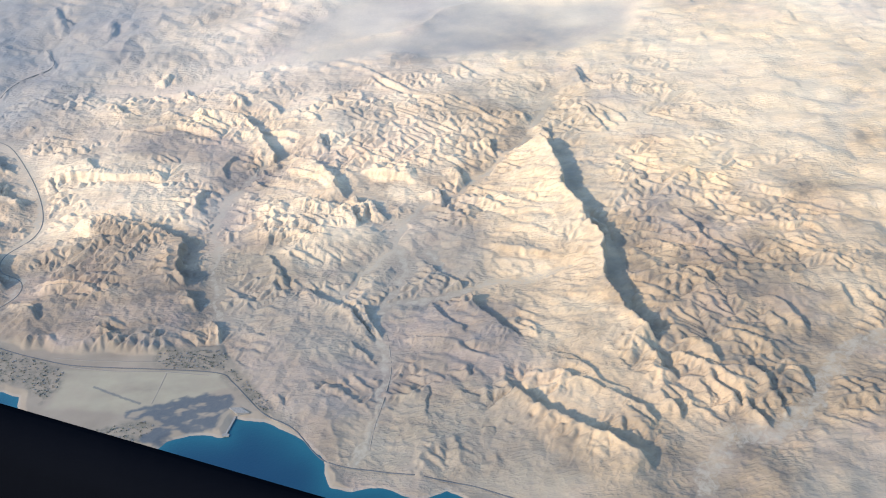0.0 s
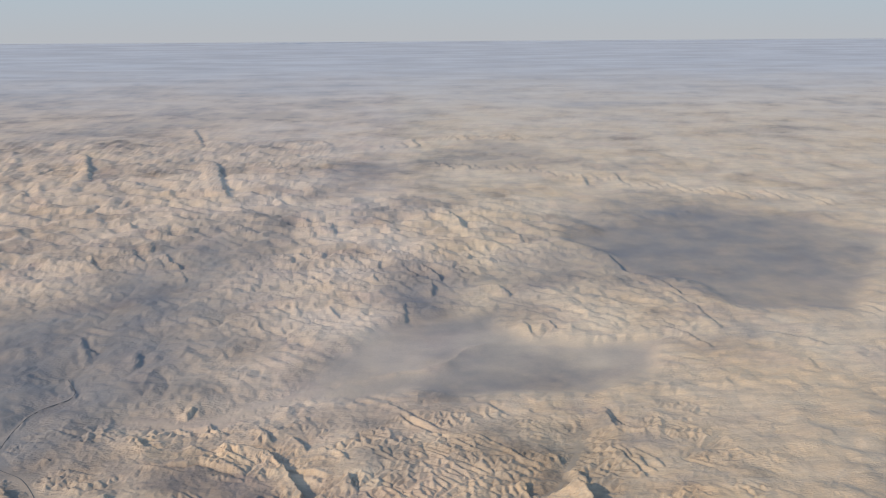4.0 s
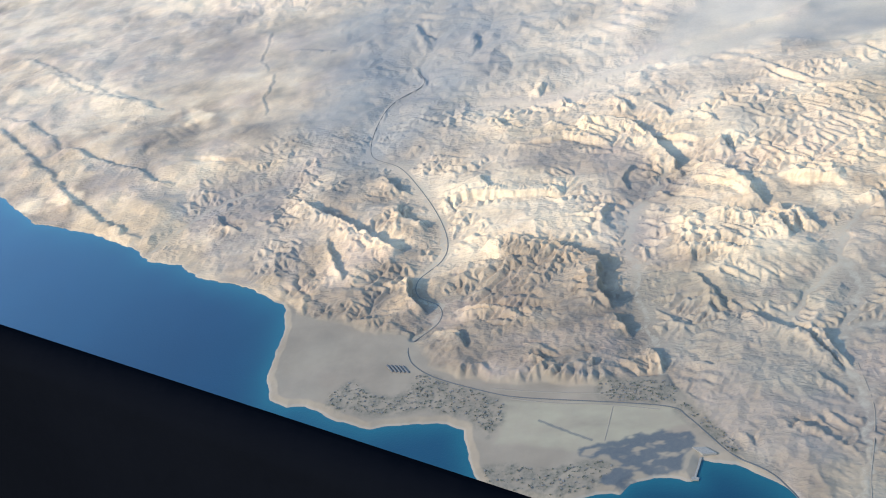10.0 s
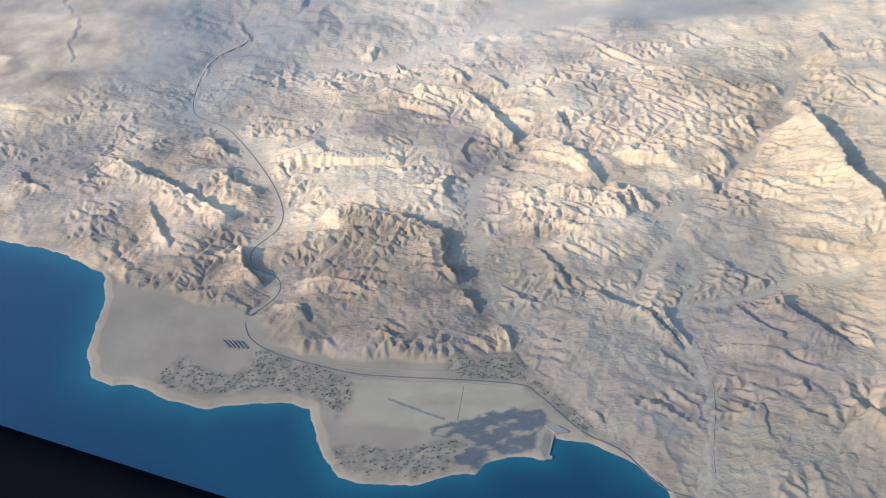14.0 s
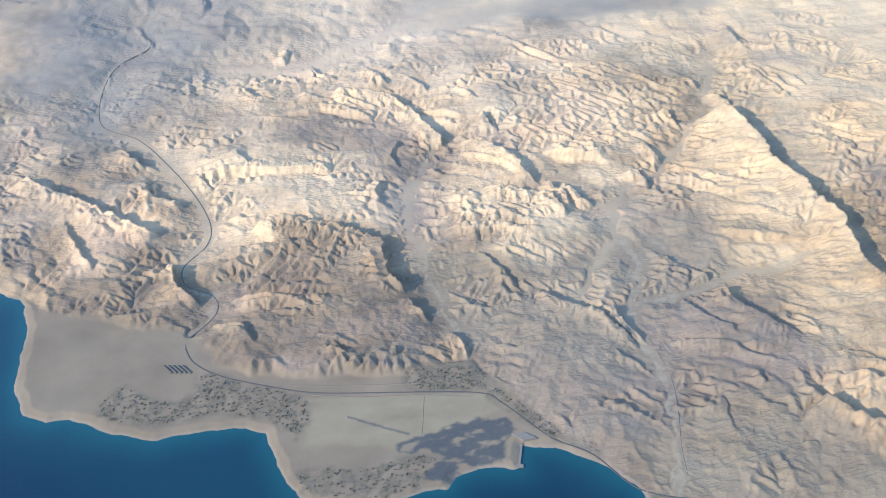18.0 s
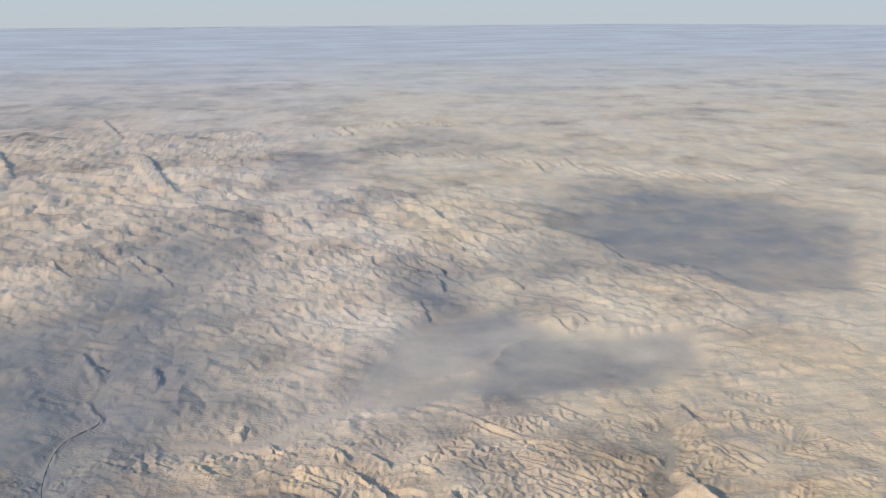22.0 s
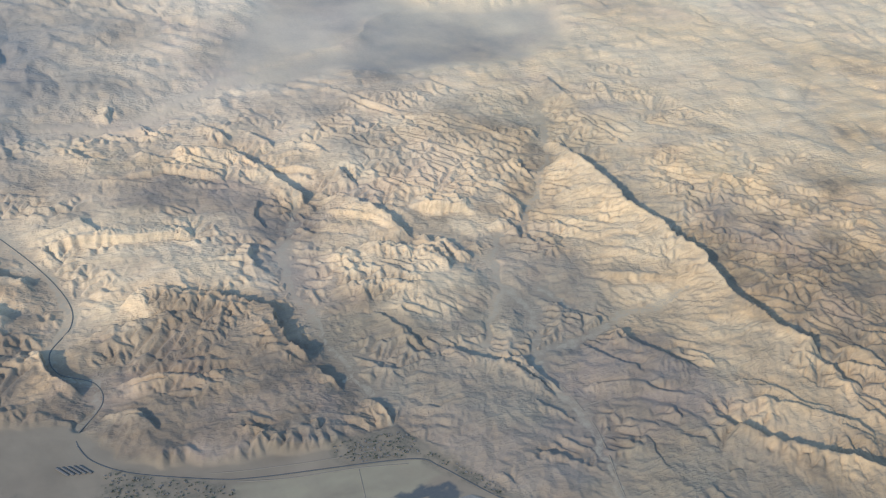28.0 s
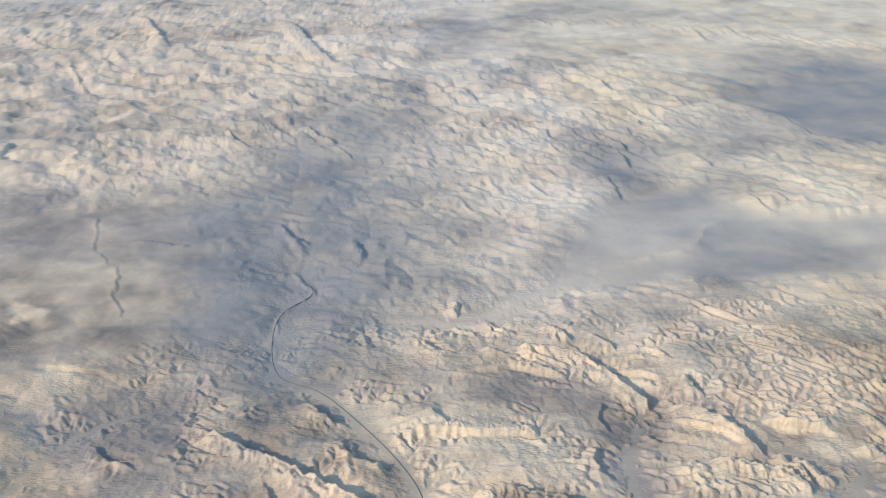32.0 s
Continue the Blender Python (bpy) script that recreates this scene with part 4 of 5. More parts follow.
def relief(x, y, p):
    """The land before rain has cut it."""
    wx, wy, far = p["wx"], p["wy"], p["far"]
    along, across = 0.77 * wx - 0.64 * wy, 0.64 * wx + 0.77 * wy
    # hogbacks that strike north-west to south-east, steep on the north-east
    saw = across / 19.0 + 1.2 * fbm(along / 70, across / 50, 3, 70)
    part = saw - np.floor(saw)
    ridge = np.where(part < 0.7, part / 0.7, (1 - part) / 0.3)
    strong = smooth(-0.2, 0.7, fbm(x / 70, y / 70, 3, 80))
    calm = 1 - smooth(1100, 2200, y)
    z = 5.2 * (1 - np.exp(-p["away"] / 24)) - 1.4 + (0.15 + 0.45 * strong) * (ridge - 0.4) * calm * (1 - 0.8 * p["sand"]) * (1 - 0.5 * far)
    z += 1.1 * calm * fbm(x / 40, y / 40, 4, 90, 0.5) + (0.45 * fbm(wx / 17, wy / 17, 4, 100, 0.5) + 0.04 * perlin(x / 1.3, y / 1.3, 105)) * (1 - far)
    bed2 = across / 6.3 + 0.7 * fbm(along / 55, across / 25, 3, 75)
    part = bed2 - np.floor(bed2)
    z += 0.16 * smooth(0.1, 0.7, fbm(x / 48, y / 48, 3, 85)) * np.where(part < 0.8, part / 0.8, (1 - part) / 0.2) * (1 - smooth(620, 900, y))
    high = smooth(-0.25, 0.5, fbm(x / 200, y / 200, 3, 120)) * (1 - smooth(1700, 2600, y))
    rough = np.maximum(p["crag"], 0.25 * high) * (1 - smooth(1900, 2700, y))
    z += far * rough * (1.9 * ridged(along / 70, across / 46, 5, 110, 0.65) + 1.0 * ridged(along / 24, across / 20, 4, 115, 0.6))
    z = z * (1 - np.maximum(0.85 * p["level"], 0.65 * p["mesa"])) + p["level"] * far + 2.0 * p["mesa"]
    z += 2.0 * smooth(600, 1500, y)
    z = z * (1 - p["floor"]) + p["floor"] * (-0.6 - 1.2 * smooth(270, 330, y) + 2.0 * smooth(400, 650, y) + 0.15 * fbm(x / 10, y / 10, 4, 140))

    up, down, faces, comb = np.zeros(x.shape), np.zeros(x.shape), np.zeros(x.shape), np.zeros(x.shape)
    for n, (height, back, pts) in enumerate(SCARPS):
        height *= 1.1 if pts[0][1] < 900 else 0.85
        k = near_box(x, y, pts, back * 2.4 + 6)
        if not len(k):
            continue
        s, u, length = line_distance(wx[k], wy[k], pts)
        ends = min(8.0, length * 0.25)
        taper = smooth(0, ends, u) * smooth(0, ends, length - u)
        ribs = np.clip(2.2 * np.abs(perlin(u / 2.5 + 0.9 * perlin(u / 6, s / 6, n), s / 14, 200 + n)), 0, 1)
        b = np.clip(-s / back, 0, 3)
        slope = np.exp(-1.9 * b) if pts[0][1] < 900 else np.exp(-1.4 * b * b)
        comb[k] = np.maximum(comb[k], taper * min(height, 4.0) * 0.27 * ribs * smooth(0.02, 0.3, b) * np.exp(-1.3 * b) * (s < 0))
        face = 1 - smooth(0.0, 0.26 * height, s)
        up[k] = np.maximum(up[k], taper * height * np.where(s < 0, slope, face))
        foot = np.where(s > 0, np.exp(-(((s - height * 0.7) / (height * 1.2)) ** 2)), 0.0)
        down[k] = np.maximum(down[k], taper * height * 0.3 * foot)
        # sun-facing back slopes; tone and ochre paint them lighter and warmer
        faces[k] = np.maximum(faces[k], taper * np.where(s < 0, np.exp(-b), 0.0) * min(1, height / 5))
    z = z * (1 - 0.5 * np.clip(up / 4, 0, 1)) + up - down

    for cx, cy, height in PEAKS:
        d = np.hypot(x - cx, (y - cy) * 0.8) / (height * 1.6)
        z += height * np.exp(-d * 1.6) * (0.75 + 0.45 * ridged(wx / 22, wy / 16, 5, 150, 0.6))
    z = np.maximum(z, np.where(y > 330, -2.6, -0.7))
    z = z * (1 - p["flat"]) + p["flat"] * (0.1 + 0.1 * fbm(x / 14, y / 14, 4, 160))
    return z, faces, comb


def blur(z, reach):
    """Mean over a square of 2 * reach + 1 cells, twice."""
    for _ in range(2):
        for axis in (0, 1):
            pad = [(0, 0), (0, 0)]
            pad[axis] = (reach + 1, reach)
            c = np.cumsum(np.pad(z, pad, mode="edge"), axis)
            n = z.shape[axis]
            z = (np.take(c, range(2 * reach + 1, 2 * reach + 1 + n), axis) - np.take(c, range(n), axis)) / (2 * reach + 1)
    return z


def drainage(z, fixed):
    """Where the rain runs: for every cell the one that it drains to, the cells from the outlets upwards, and the run-off in cells."""
    rows, cols = z.shape
    keep = fixed.copy()
    keep[0, :] = keep[-1, :] = keep[:, 0] = keep[:, -1] = True
    closed = keep.ravel().tolist()
    rim = np.zeros(z.shape, bool)
    rim[1:-1, 1:-1] = keep[1:-1, 1:-1] & ~(keep[:-2, 1:-1] & keep[2:, 1:-1] & keep[1:-1, :-2] & keep[1:-1, 2:])
    rim[1, 1:-1] = rim[-2, 1:-1] = rim[1:-1, 1] = rim[1:-1, -2] = True
    edge = np.nonzero(rim.ravel())[0].tolist()
    for i in edge:
        closed[i] = True
    steps = (1, -1, cols, -cols, cols + 1, cols - 1, 1 - cols, -cols - 1)
    to, order = list(range(rows * cols)), []
    level_of = ((z.ravel() - z.min()) * 60).astype(int)
    levels = [[] for _ in range(int(level_of.max()) + 2)]
    level_of = level_of.tolist()
    for i in edge:
        levels[level_of[i]].append(i)
    for level, queue in enumerate(levels):
        for i in queue:
            order.append(i)
            for step in steps:
                j = i + step
                if not closed[j]:
                    closed[j] = True
                    to[j] = i
                    h = level_of[j]
                    levels[h if h > level else level].append(j)
    flow = [1.0] * (rows * cols)
    for i in reversed(order):
        j = to[i]
        if j != i:
            flow[j] += flow[i]
    return to, order, np.array(flow)


def rain(z, fixed, cell, rounds, steep, limit, reach, strength):
    """Carves branching valleys into the height grid z. Slopes are those of graded streams, steep at the heads and gentle
    where much water runs; strength says where and how far they show. Returns the heights and the run-off."""
    cut = z.copy()
    flow = None
    for _ in range(rounds):
        to, order, flow = drainage(cut, fixed)
        to_a = np.array(to)
        hop = np.where(np.isin(np.abs(to_a - np.arange(to_a.size)), (1, z.shape[1])), 1.0, 1.414)
        rise = (cell * hop * np.minimum(limit, steep * (flow * cell * cell) ** -0.45)).tolist()
        graded = [0.0] * to_a.size
        for i in order:
            j = to[i]
            if j != i:
                graded[i] = graded[j] + rise[i]
        g = np.array(graded).reshape(z.shape)
        for _pass in range(6):
            for a, b in ((np.s_[1:, :], np.s_[:-1, :]), (np.s_[:-1, :], np.s_[1:, :]), (np.s_[:, 1:], np.s_[:, :-1]), (np.s_[:, :-1], np.s_[:, 1:])):
                g[a] = np.minimum(g[a], g[b] + 1.15 * limit * cell)
            for a, b in ((np.s_[1:, 1:], np.s_[:-1, :-1]), (np.s_[:-1, :-1], np.s_[1:, 1:]), (np.s_[:-1, 1:], np.s_[1:, :-1]), (np.s_[1:, :-1], np.s_[:-1, 1:])):
                g[a] = np.minimum(g[a], g[b] + 1.15 * limit * cell * 1.414)
        fine = g - blur(g, max(2, int(reach / cell)))
        cut = z + strength * np.clip(fine, -0.5 * limit * reach, 0.5 * limit * reach)
    return cut, flow.reshape(z.shape)


def roughness(x, y, p, faces):
    """How far the hills are broken up, 0 to 1."""
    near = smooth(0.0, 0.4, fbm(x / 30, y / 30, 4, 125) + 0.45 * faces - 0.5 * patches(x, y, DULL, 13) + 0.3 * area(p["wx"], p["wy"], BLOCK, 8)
                  + 0.6 * tracts(x, y, BADLANDS, 8) - 0.5 * tracts(x, y, OCHRE[:1], 8))
    return near * (1 - p["far"]) + p["far"] * np.maximum(0.5 * p["crag"], 0.1)


def eroded(x0, x1, y0, y1, cell, rounds, steep, limit, reach):
    """The land in a box of the plan, cut by rain, as a grid."""
    xs, ys = np.arange(x0, x1, cell), np.arange(y0, y1, cell)
    gx, gy = np.meshgrid(xs, ys)
    p = setting(gx.ravel(), gy.ravel())
    z, faces, comb = relief(gx.ravel(), gy.ravel(), p)
    fixed = (p["land"] < 0.5) | (p["flat"] > 0.9) | (p["bed"] > 0.5) | (p["level"] > 0.6)
    hilly = (1 - p["flat"]) * (1 - p["floor"]) * (1 - p["level"]) * (1 - 0.8 * p["mesa"]) * (1 - 0.6 * p["sand"])
    broken = roughness(gx.ravel(), gy.ravel(), p, faces)
    strength = hilly * (0.22 + 0.85 * broken) * smooth(1, 8, p["land"])
    z, flow = rain(z.reshape(gx.shape), fixed.reshape(gx.shape), cell, rounds, steep, limit, reach, strength.reshape(gx.shape))
    return x0, y0, cell, z, np.log10(flow * cell * cell * 4)


def sample(box, x, y, layer):
    x0, y0, cell, grid = box[0], box[1], box[2], box[layer]
    rows, cols = grid.shape
    u, v = np.clip((x - x0) / cell, 0, cols - 1.001), np.clip((y - y0) / cell, 0, rows - 1.001)
    i, j = u.astype(int), v.astype(int)
    a, b = u - i, v - j
    return (grid[j, i] * (1 - a) + grid[j, i + 1] * a) * (1 - b) + (grid[j + 1, i] * (1 - a) + grid[j + 1, i + 1] * a) * b


def within(box, x, y, edge):
    rows, cols = box[3].shape
    d = np.minimum(np.minimum(x - box[0], box[0] + (cols - 1) * box[2] - x), np.minimum(y - box[1], box[1] + (rows - 1) * box[2] - y))
    return smooth(0, edge, d)


WIDE = eroded(-1000, 1100, 200, 2000, 3.4, 2, 1.2, 0.24, 16)
MIDDLE = eroded(-430, 420, 540, 960, 1.3, 2, 1.3, 0.42, 4.5)
NEAR = eroded(-345, 225, 226, 575, 0.42, 2, 1.1, 0.9, 1.9)


def terrain(x, y):
    """Height and surface masks of the land at the places x, y."""
    p = setting(x, y)
    raw, faces, comb = relief(x, y, p)
    wx, wy, land, flat, far = p["wx"], p["wy"], p["land"], p["flat"], p["far"]
    z, runoff = raw, np.zeros(x.shape)
    for grid, edge in ((WIDE, 160), (MIDDLE, 40), (NEAR, 25)):
        a = within(grid, x, y, edge)
        z, runoff = z * (1 - a) + a * sample(grid, x, y, 3), runoff * (1 - a) + a * sample(grid, x, y, 4)
    hilly = (1 - flat) * (1 - p["floor"])
    z += 1.1 * comb * hilly
    z += (0.04 * ridged(x / 2.6, y / 2.6, 3, 130) * (1 - flat) * (1 - p["floor"])) * (1 - far)
    z = np.where(land < 3, z + (np.minimum(z, 0.3) - z) * smooth(3, 0.5, land) * 0.6, z)
    z = np.where(land < 4, np.minimum(z, SEA_LEVEL + 0.1 + land * 0.3 + np.maximum(land - 1, 0) * 1.5 * (1 - flat)), z)
    z = np.where(land > 0.4, np.maximum(z, SEA_LEVEL + 0.25), np.maximum(z, -9))
    out = {}
    lit_patch, dull = patches(x, y, LIT_PATCHES, 9) * (1 - flat), patches(x, y, DULL, 13) * (1 - flat)
    block = area(wx, wy, BLOCK, 8)
    out["cream"], out["slope"], out["umber"], out["olive"] = (tracts(x, y, q, 15) * (1 - flat) for q in (CREAM, OCHRE, UMBER, OLIVE))
    out["rose"] = np.clip(0.9 * smooth(80, 10, x) + 0.3 * fbm(x / 60, y / 60, 3, 245), 0, 1) * (1 - flat)
    # painted shadow on distant tracts
    out["far_shade"] = tracts(x, y, FAR_SHADE, 32) * (0.75 + 0.35 * fbm(x / 30, y / 30, 4, 240))
    # tone darkens near hills by distance: haze and vignetting put into the colour
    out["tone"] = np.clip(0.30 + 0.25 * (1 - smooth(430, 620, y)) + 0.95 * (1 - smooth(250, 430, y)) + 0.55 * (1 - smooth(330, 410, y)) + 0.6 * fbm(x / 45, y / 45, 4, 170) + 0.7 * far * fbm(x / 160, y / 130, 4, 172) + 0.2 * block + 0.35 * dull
                          - 0.5 * faces * (1 - block) - 0.5 * lit_patch - 0.2 * smooth(60, 160, x) - 0.4 * p["sand"] + 0.45 * smooth(-150, -290, x) * (1 - far), 0, 1)
    # brightness of sunlit ground, put into its colour
    out["lit_patch"] = lit_patch * (0.6 + 0.4 * fbm(x / 11, y / 11, 3, 220))
    out["ochre"] = np.clip(0.25 + 0.9 * faces * (1 - 0.8 * block) + 0.5 * lit_patch + 0.5 * smooth(40, 140, x) * (1 - far) + 0.45 * p["sand"] - 0.6 * flat, 0, 1) * (0.4 + 0.6 * smooth(320, 430, y))
    # cloud shadow painted into the ground colour, with ragged and random parts
    cloud_shade = np.maximum(area(x + 14 * fbm(x / 60, y / 60, 3, 180), y, CLOUD_SHADE_EAST, 120), area(x, y, CLOUD_SHADE_MID, 40))
    cloud_shade = np.maximum(cloud_shade, 0.95 * area(x + 22 * fbm(x / 60, y / 60, 4, 181), y, CLOUD_SHADE_WEST, 100))
    cloud_shade = np.maximum(cloud_shade, 0.5 * smooth(0.3, 1.0, fbm(x / 330, y / 260, 4, 182) * far * 1.5))
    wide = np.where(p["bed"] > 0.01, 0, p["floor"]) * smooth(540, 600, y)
    out["dark"] = np.maximum(np.maximum(cloud_shade, 0.35 * wide), 0.6 * p["level"]) * np.clip(0.68 + 0.3 * fbm(x / 34, y / 50, 4, 190, 0.5), 0, 1)
    out["wash"] = np.clip(np.maximum(0.75 * p["bed"] * (1 - 0.9 * smooth(460, 580, y)), 0.5 * smooth(2.2, 3.4, runoff) * (1 - far)) * (1 - cloud_shade) * (1 - flat), 0, 1)
    out["pale"] = 0.75 * flat
    out["salt"] = area(wx, wy, SALT, 3) * (0.7 + 0.4 * fbm(x / 12, y / 6, 4, 194))
    out["beach"] = (1 - smooth(0.3, 0.9, land)) * 0.2 * smooth(-1.5, 0.3, land)
    wet = area(x + 1.1 * fbm(x / 5, y / 5, 3, 195), y + 1.1 * fbm(x / 5, y / 5, 3, 196), MARSH, 1.2) * smooth(-0.75, -0.1, fbm(x / 8, y / 4, 3, 197))
    ditch, run, length = line_distance(x, y + 0.3 * perlin(x / 2, y / 2, 199), DITCH)
    out["marsh"] = np.maximum(wet, 0.8 * (1 - smooth(0.25, 0.7, np.abs(ditch))))
    # paleness of the distance, standing for haze over the middle and far ground
    out["haze_pale"] = np.clip(smooth(430, 700, y) * (0.75 + 0.6 * fbm(x / 90, y / 90, 4, 175)), 0, 1) * (1 - cloud_shade) * (1 - 0.6 * p["mesa"]) * (0.45 + 0.55 * smooth(-350, -120, x))
    out["grove"] = np.max([area(x, y, q, 3) for q in (VILLAGE_WEST, VILLAGE_NORTH, VILLAGE_SOUTH, VILLAGE_ROAD)], 0) * smooth(-0.5, 0.4, fbm(x / 5, y / 5, 4, 193))
    # haze painted into the far ground, growing with distance
    out["far_haze"] = 0.92 * smooth(1300, 3400, y + 200 * fbm(x / 300, y / 300, 3, 198))
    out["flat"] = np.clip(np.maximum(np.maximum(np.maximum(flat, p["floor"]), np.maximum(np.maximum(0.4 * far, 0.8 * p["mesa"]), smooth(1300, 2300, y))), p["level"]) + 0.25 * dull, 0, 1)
    return z, land, out


def grid_mesh(name, xs, ys, zs, material, masks):
    rows, cols = xs.shape
    mesh = bpy.data.meshes.new(name)
    mesh.vertices.add(rows * cols)
    mesh.vertices.foreach_set("co", np.stack([xs, ys, zs], -1).astype(np.float32).ravel())
    i = np.arange(rows * cols).reshape(rows, cols)
    quads = np.stack([i[:-1, :-1], i[:-1, 1:], i[1:, 1:], i[1:, :-1]], -1).reshape(-1, 4).astype(np.int32)
    mesh.loops.add(quads.size)
    mesh.loops.foreach_set("vertex_index", quads.ravel())
    mesh.polygons.add(len(quads))
    mesh.polygons.foreach_set("loop_start", np.arange(0, quads.size, 4, dtype=np.int32))
    mesh.polygons.foreach_set("use_smooth", np.ones(len(quads), bool))
    mesh.update(calc_edges=True)
    for key, values in masks.items():
        mesh.attributes.new(key, "FLOAT", "POINT").data.foreach_set("value", values.astype(np.float32).ravel())
    mesh.materials.append(material)
    return new(name, mesh)


def row_places(y, end, fine):
    ys = [y]
    while y < end:
        y += fine * (y * y + 250**2) / 437500
        ys.append(min(y, end))
    return np.array(ys)


ys = np.concatenate([row_places(205.0, 560.0, 1.25)[:-1], row_places(560.0, 4850.0, 1.9)])
left = np.interp(ys, [150, 300, 640, 1240, 4850], [-330, -350, -620, -900, -1700])
right = np.interp(ys, [150, 235, 700, 1500, 4850], [130, 160, 600, 950, 2950])
k = np.linspace(0, 1, 1400)
dense = np.cumsum(1 / (1 + 1.1 * np.exp(-(((k - 0.47) / 0.24) ** 2))))
k = (dense - dense[0]) / (dense[-1] - dense[0])
gx = left[:, None] + (right - left)[:, None] * k[None, :]
side = (np.linspace(1, 0, 26)[:-1]) ** 1.6
gx = np.concatenate([left[:, None] + (-4850 - left)[:, None] * side, gx, right[:, None] + (4850 - right)[:, None] * side[::-1]], 1)
gy = np.repeat(ys[:, None], gx.shape[1], 1)
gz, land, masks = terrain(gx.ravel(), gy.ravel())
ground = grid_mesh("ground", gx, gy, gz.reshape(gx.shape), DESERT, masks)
tagged(ground, "tan and ochre eroded desert hills with gorges and wadis", "desert", kind="structure")

# the sea, shallow along the shore
sx = np.concatenate([np.linspace(-4850, -620, 24), np.linspace(-600, 160, 300), np.linspace(180, 4850, 24)])
sy = np.concatenate([np.linspace(-4850, 130, 24), np.linspace(140, 660, 220), np.linspace(700, 2600, 24)])
sgx, sgy = np.meshgrid(sx, sy)
d = np.abs(line_distance(sgx.ravel(), sgy.ravel(), COAST)[0])
reach = 7 + 3 * fbm(sgx.ravel() / 40, sgy.ravel() / 40, 3, 300)
shelf = 0.25 * area(sgx.ravel(), sgy.ravel(), [(-150, 290), (-135, 262), (-95, 252), (-70, 240), (-110, 225), (-160, 250), (-200, 290)], 25)
depth = np.where(inside(sgx.ravel(), sgy.ravel(), LAND) & (d > 12), -40.0, SEA_LEVEL).reshape(sgx.shape)
water = grid_mesh("water", sgx, sgy, depth, SEA,
                  {"shallow": np.maximum(np.exp(-d / np.maximum(reach, 2)), shelf * 0.8)})
tagged(water, "deep blue calm sea, teal along the shore", "sea", kind="structure")


# ---- roads ----
def curve_points(pts, step):
    """A smooth line through pts, in even small steps."""
    res = []
    p = [pts[0], *pts, pts[-1]]
    for a, b, c, e in zip(p, p[1:], p[2:], p[3:]):
        n = max(2, int(math.dist(b, c) / step))
        for q in range(n):
            t = q / n
            res.append(tuple(0.5 * (2 * b[i] + (c[i] - a[i]) * t + (2 * a[i] - 5 * b[i] + 4 * c[i] - e[i]) * t * t
                                    + (3 * b[i] - a[i] - 3 * c[i] + e[i]) * t**3) for i in (0, 1)))
    return np.array(res + [pts[-1]])


def strip(name, pts, width, material, label, lift=0.1):
    c = curve_points(pts, 1.2)
    t = np.gradient(c, axis=0)
    n = np.stack([-t[:, 1], t[:, 0]], -1) / np.hypot(t[:, 0], t[:, 1])[:, None]
    a, b = c - n * width / 2, c + n * width / 2
    z = np.max([terrain(q[:, 0], q[:, 1])[0] for q in (a, c, b)], 0) + lift
    for _ in range(3):
        z = np.convolve(np.pad(z, 2, mode="edge"), np.ones(5) / 5, "valid")
    xs, yy = np.stack([a[:, 0], a[:, 0], b[:, 0], b[:, 0]], 1), np.stack([a[:, 1], a[:, 1], b[:, 1], b[:, 1]], 1)
    zs = np.stack([z - 0.6, z, z, z - 0.6], 1)
    return tagged(grid_mesh(name, xs, yy, zs, material, {}), label, "road", kind="structure")


WADI_ROAD = [(-174.4, 339.9), (-173.6, 346.0), (-164.1, 359.1), (-165.4, 370.4), (-176.5, 379.7), (-178.2, 392.1), (-169.4, 405.7), (-168.5, 421.4),
             (-176.7, 446.7), (-191.8, 478.0), (-207.2, 503.5), (-227.0, 522.0), (-231.5, 556.3), (-227.1, 588.7), (-210.2, 613.8), (-221.2, 641.6)]
COAST_ROAD = [(-174.4, 339.9), (-170.6, 331.3), (-159.5, 321.9), (-136.5, 311.1), (-122.3, 306.8), (-96.4, 302.5), (-71.1, 297.4), (-64.2, 290.9),
              (-52.1, 273.5), (-39.6, 263.1), (-27.8, 246.5), (-7.5, 239.1), (18.1, 231.0), (60.0, 214.0), (140.0, 206.0)]
strip("road", COAST_ROAD, 0.42, ASPHALT, "dark asphalt coast road between hills and plain")
strip("road", WADI_ROAD, 0.46, WADI_ASPHALT, "grey worn asphalt road winding up a desert wadi")

# ---- window surround of the aircraft: a strip along the flight, fitted to the camera's view ----
# time and drop below the eye, set so the edge fits the camera's view
SILL_DROP = [(-0.5, 1.43), (0.5, 1.43), (1.5, 1.55), (4, 1.7), (7.5, 1.54), (8, 1.42), (8.6, 1.46), (9, 1.5), (10, 1.52), (13, 1.51), (14, 1.74), (14.5, 1.88),
             (16.2, 2.0), (17, 2.1), (18, 2.2), (22, 2.4), (33, 2.4)]


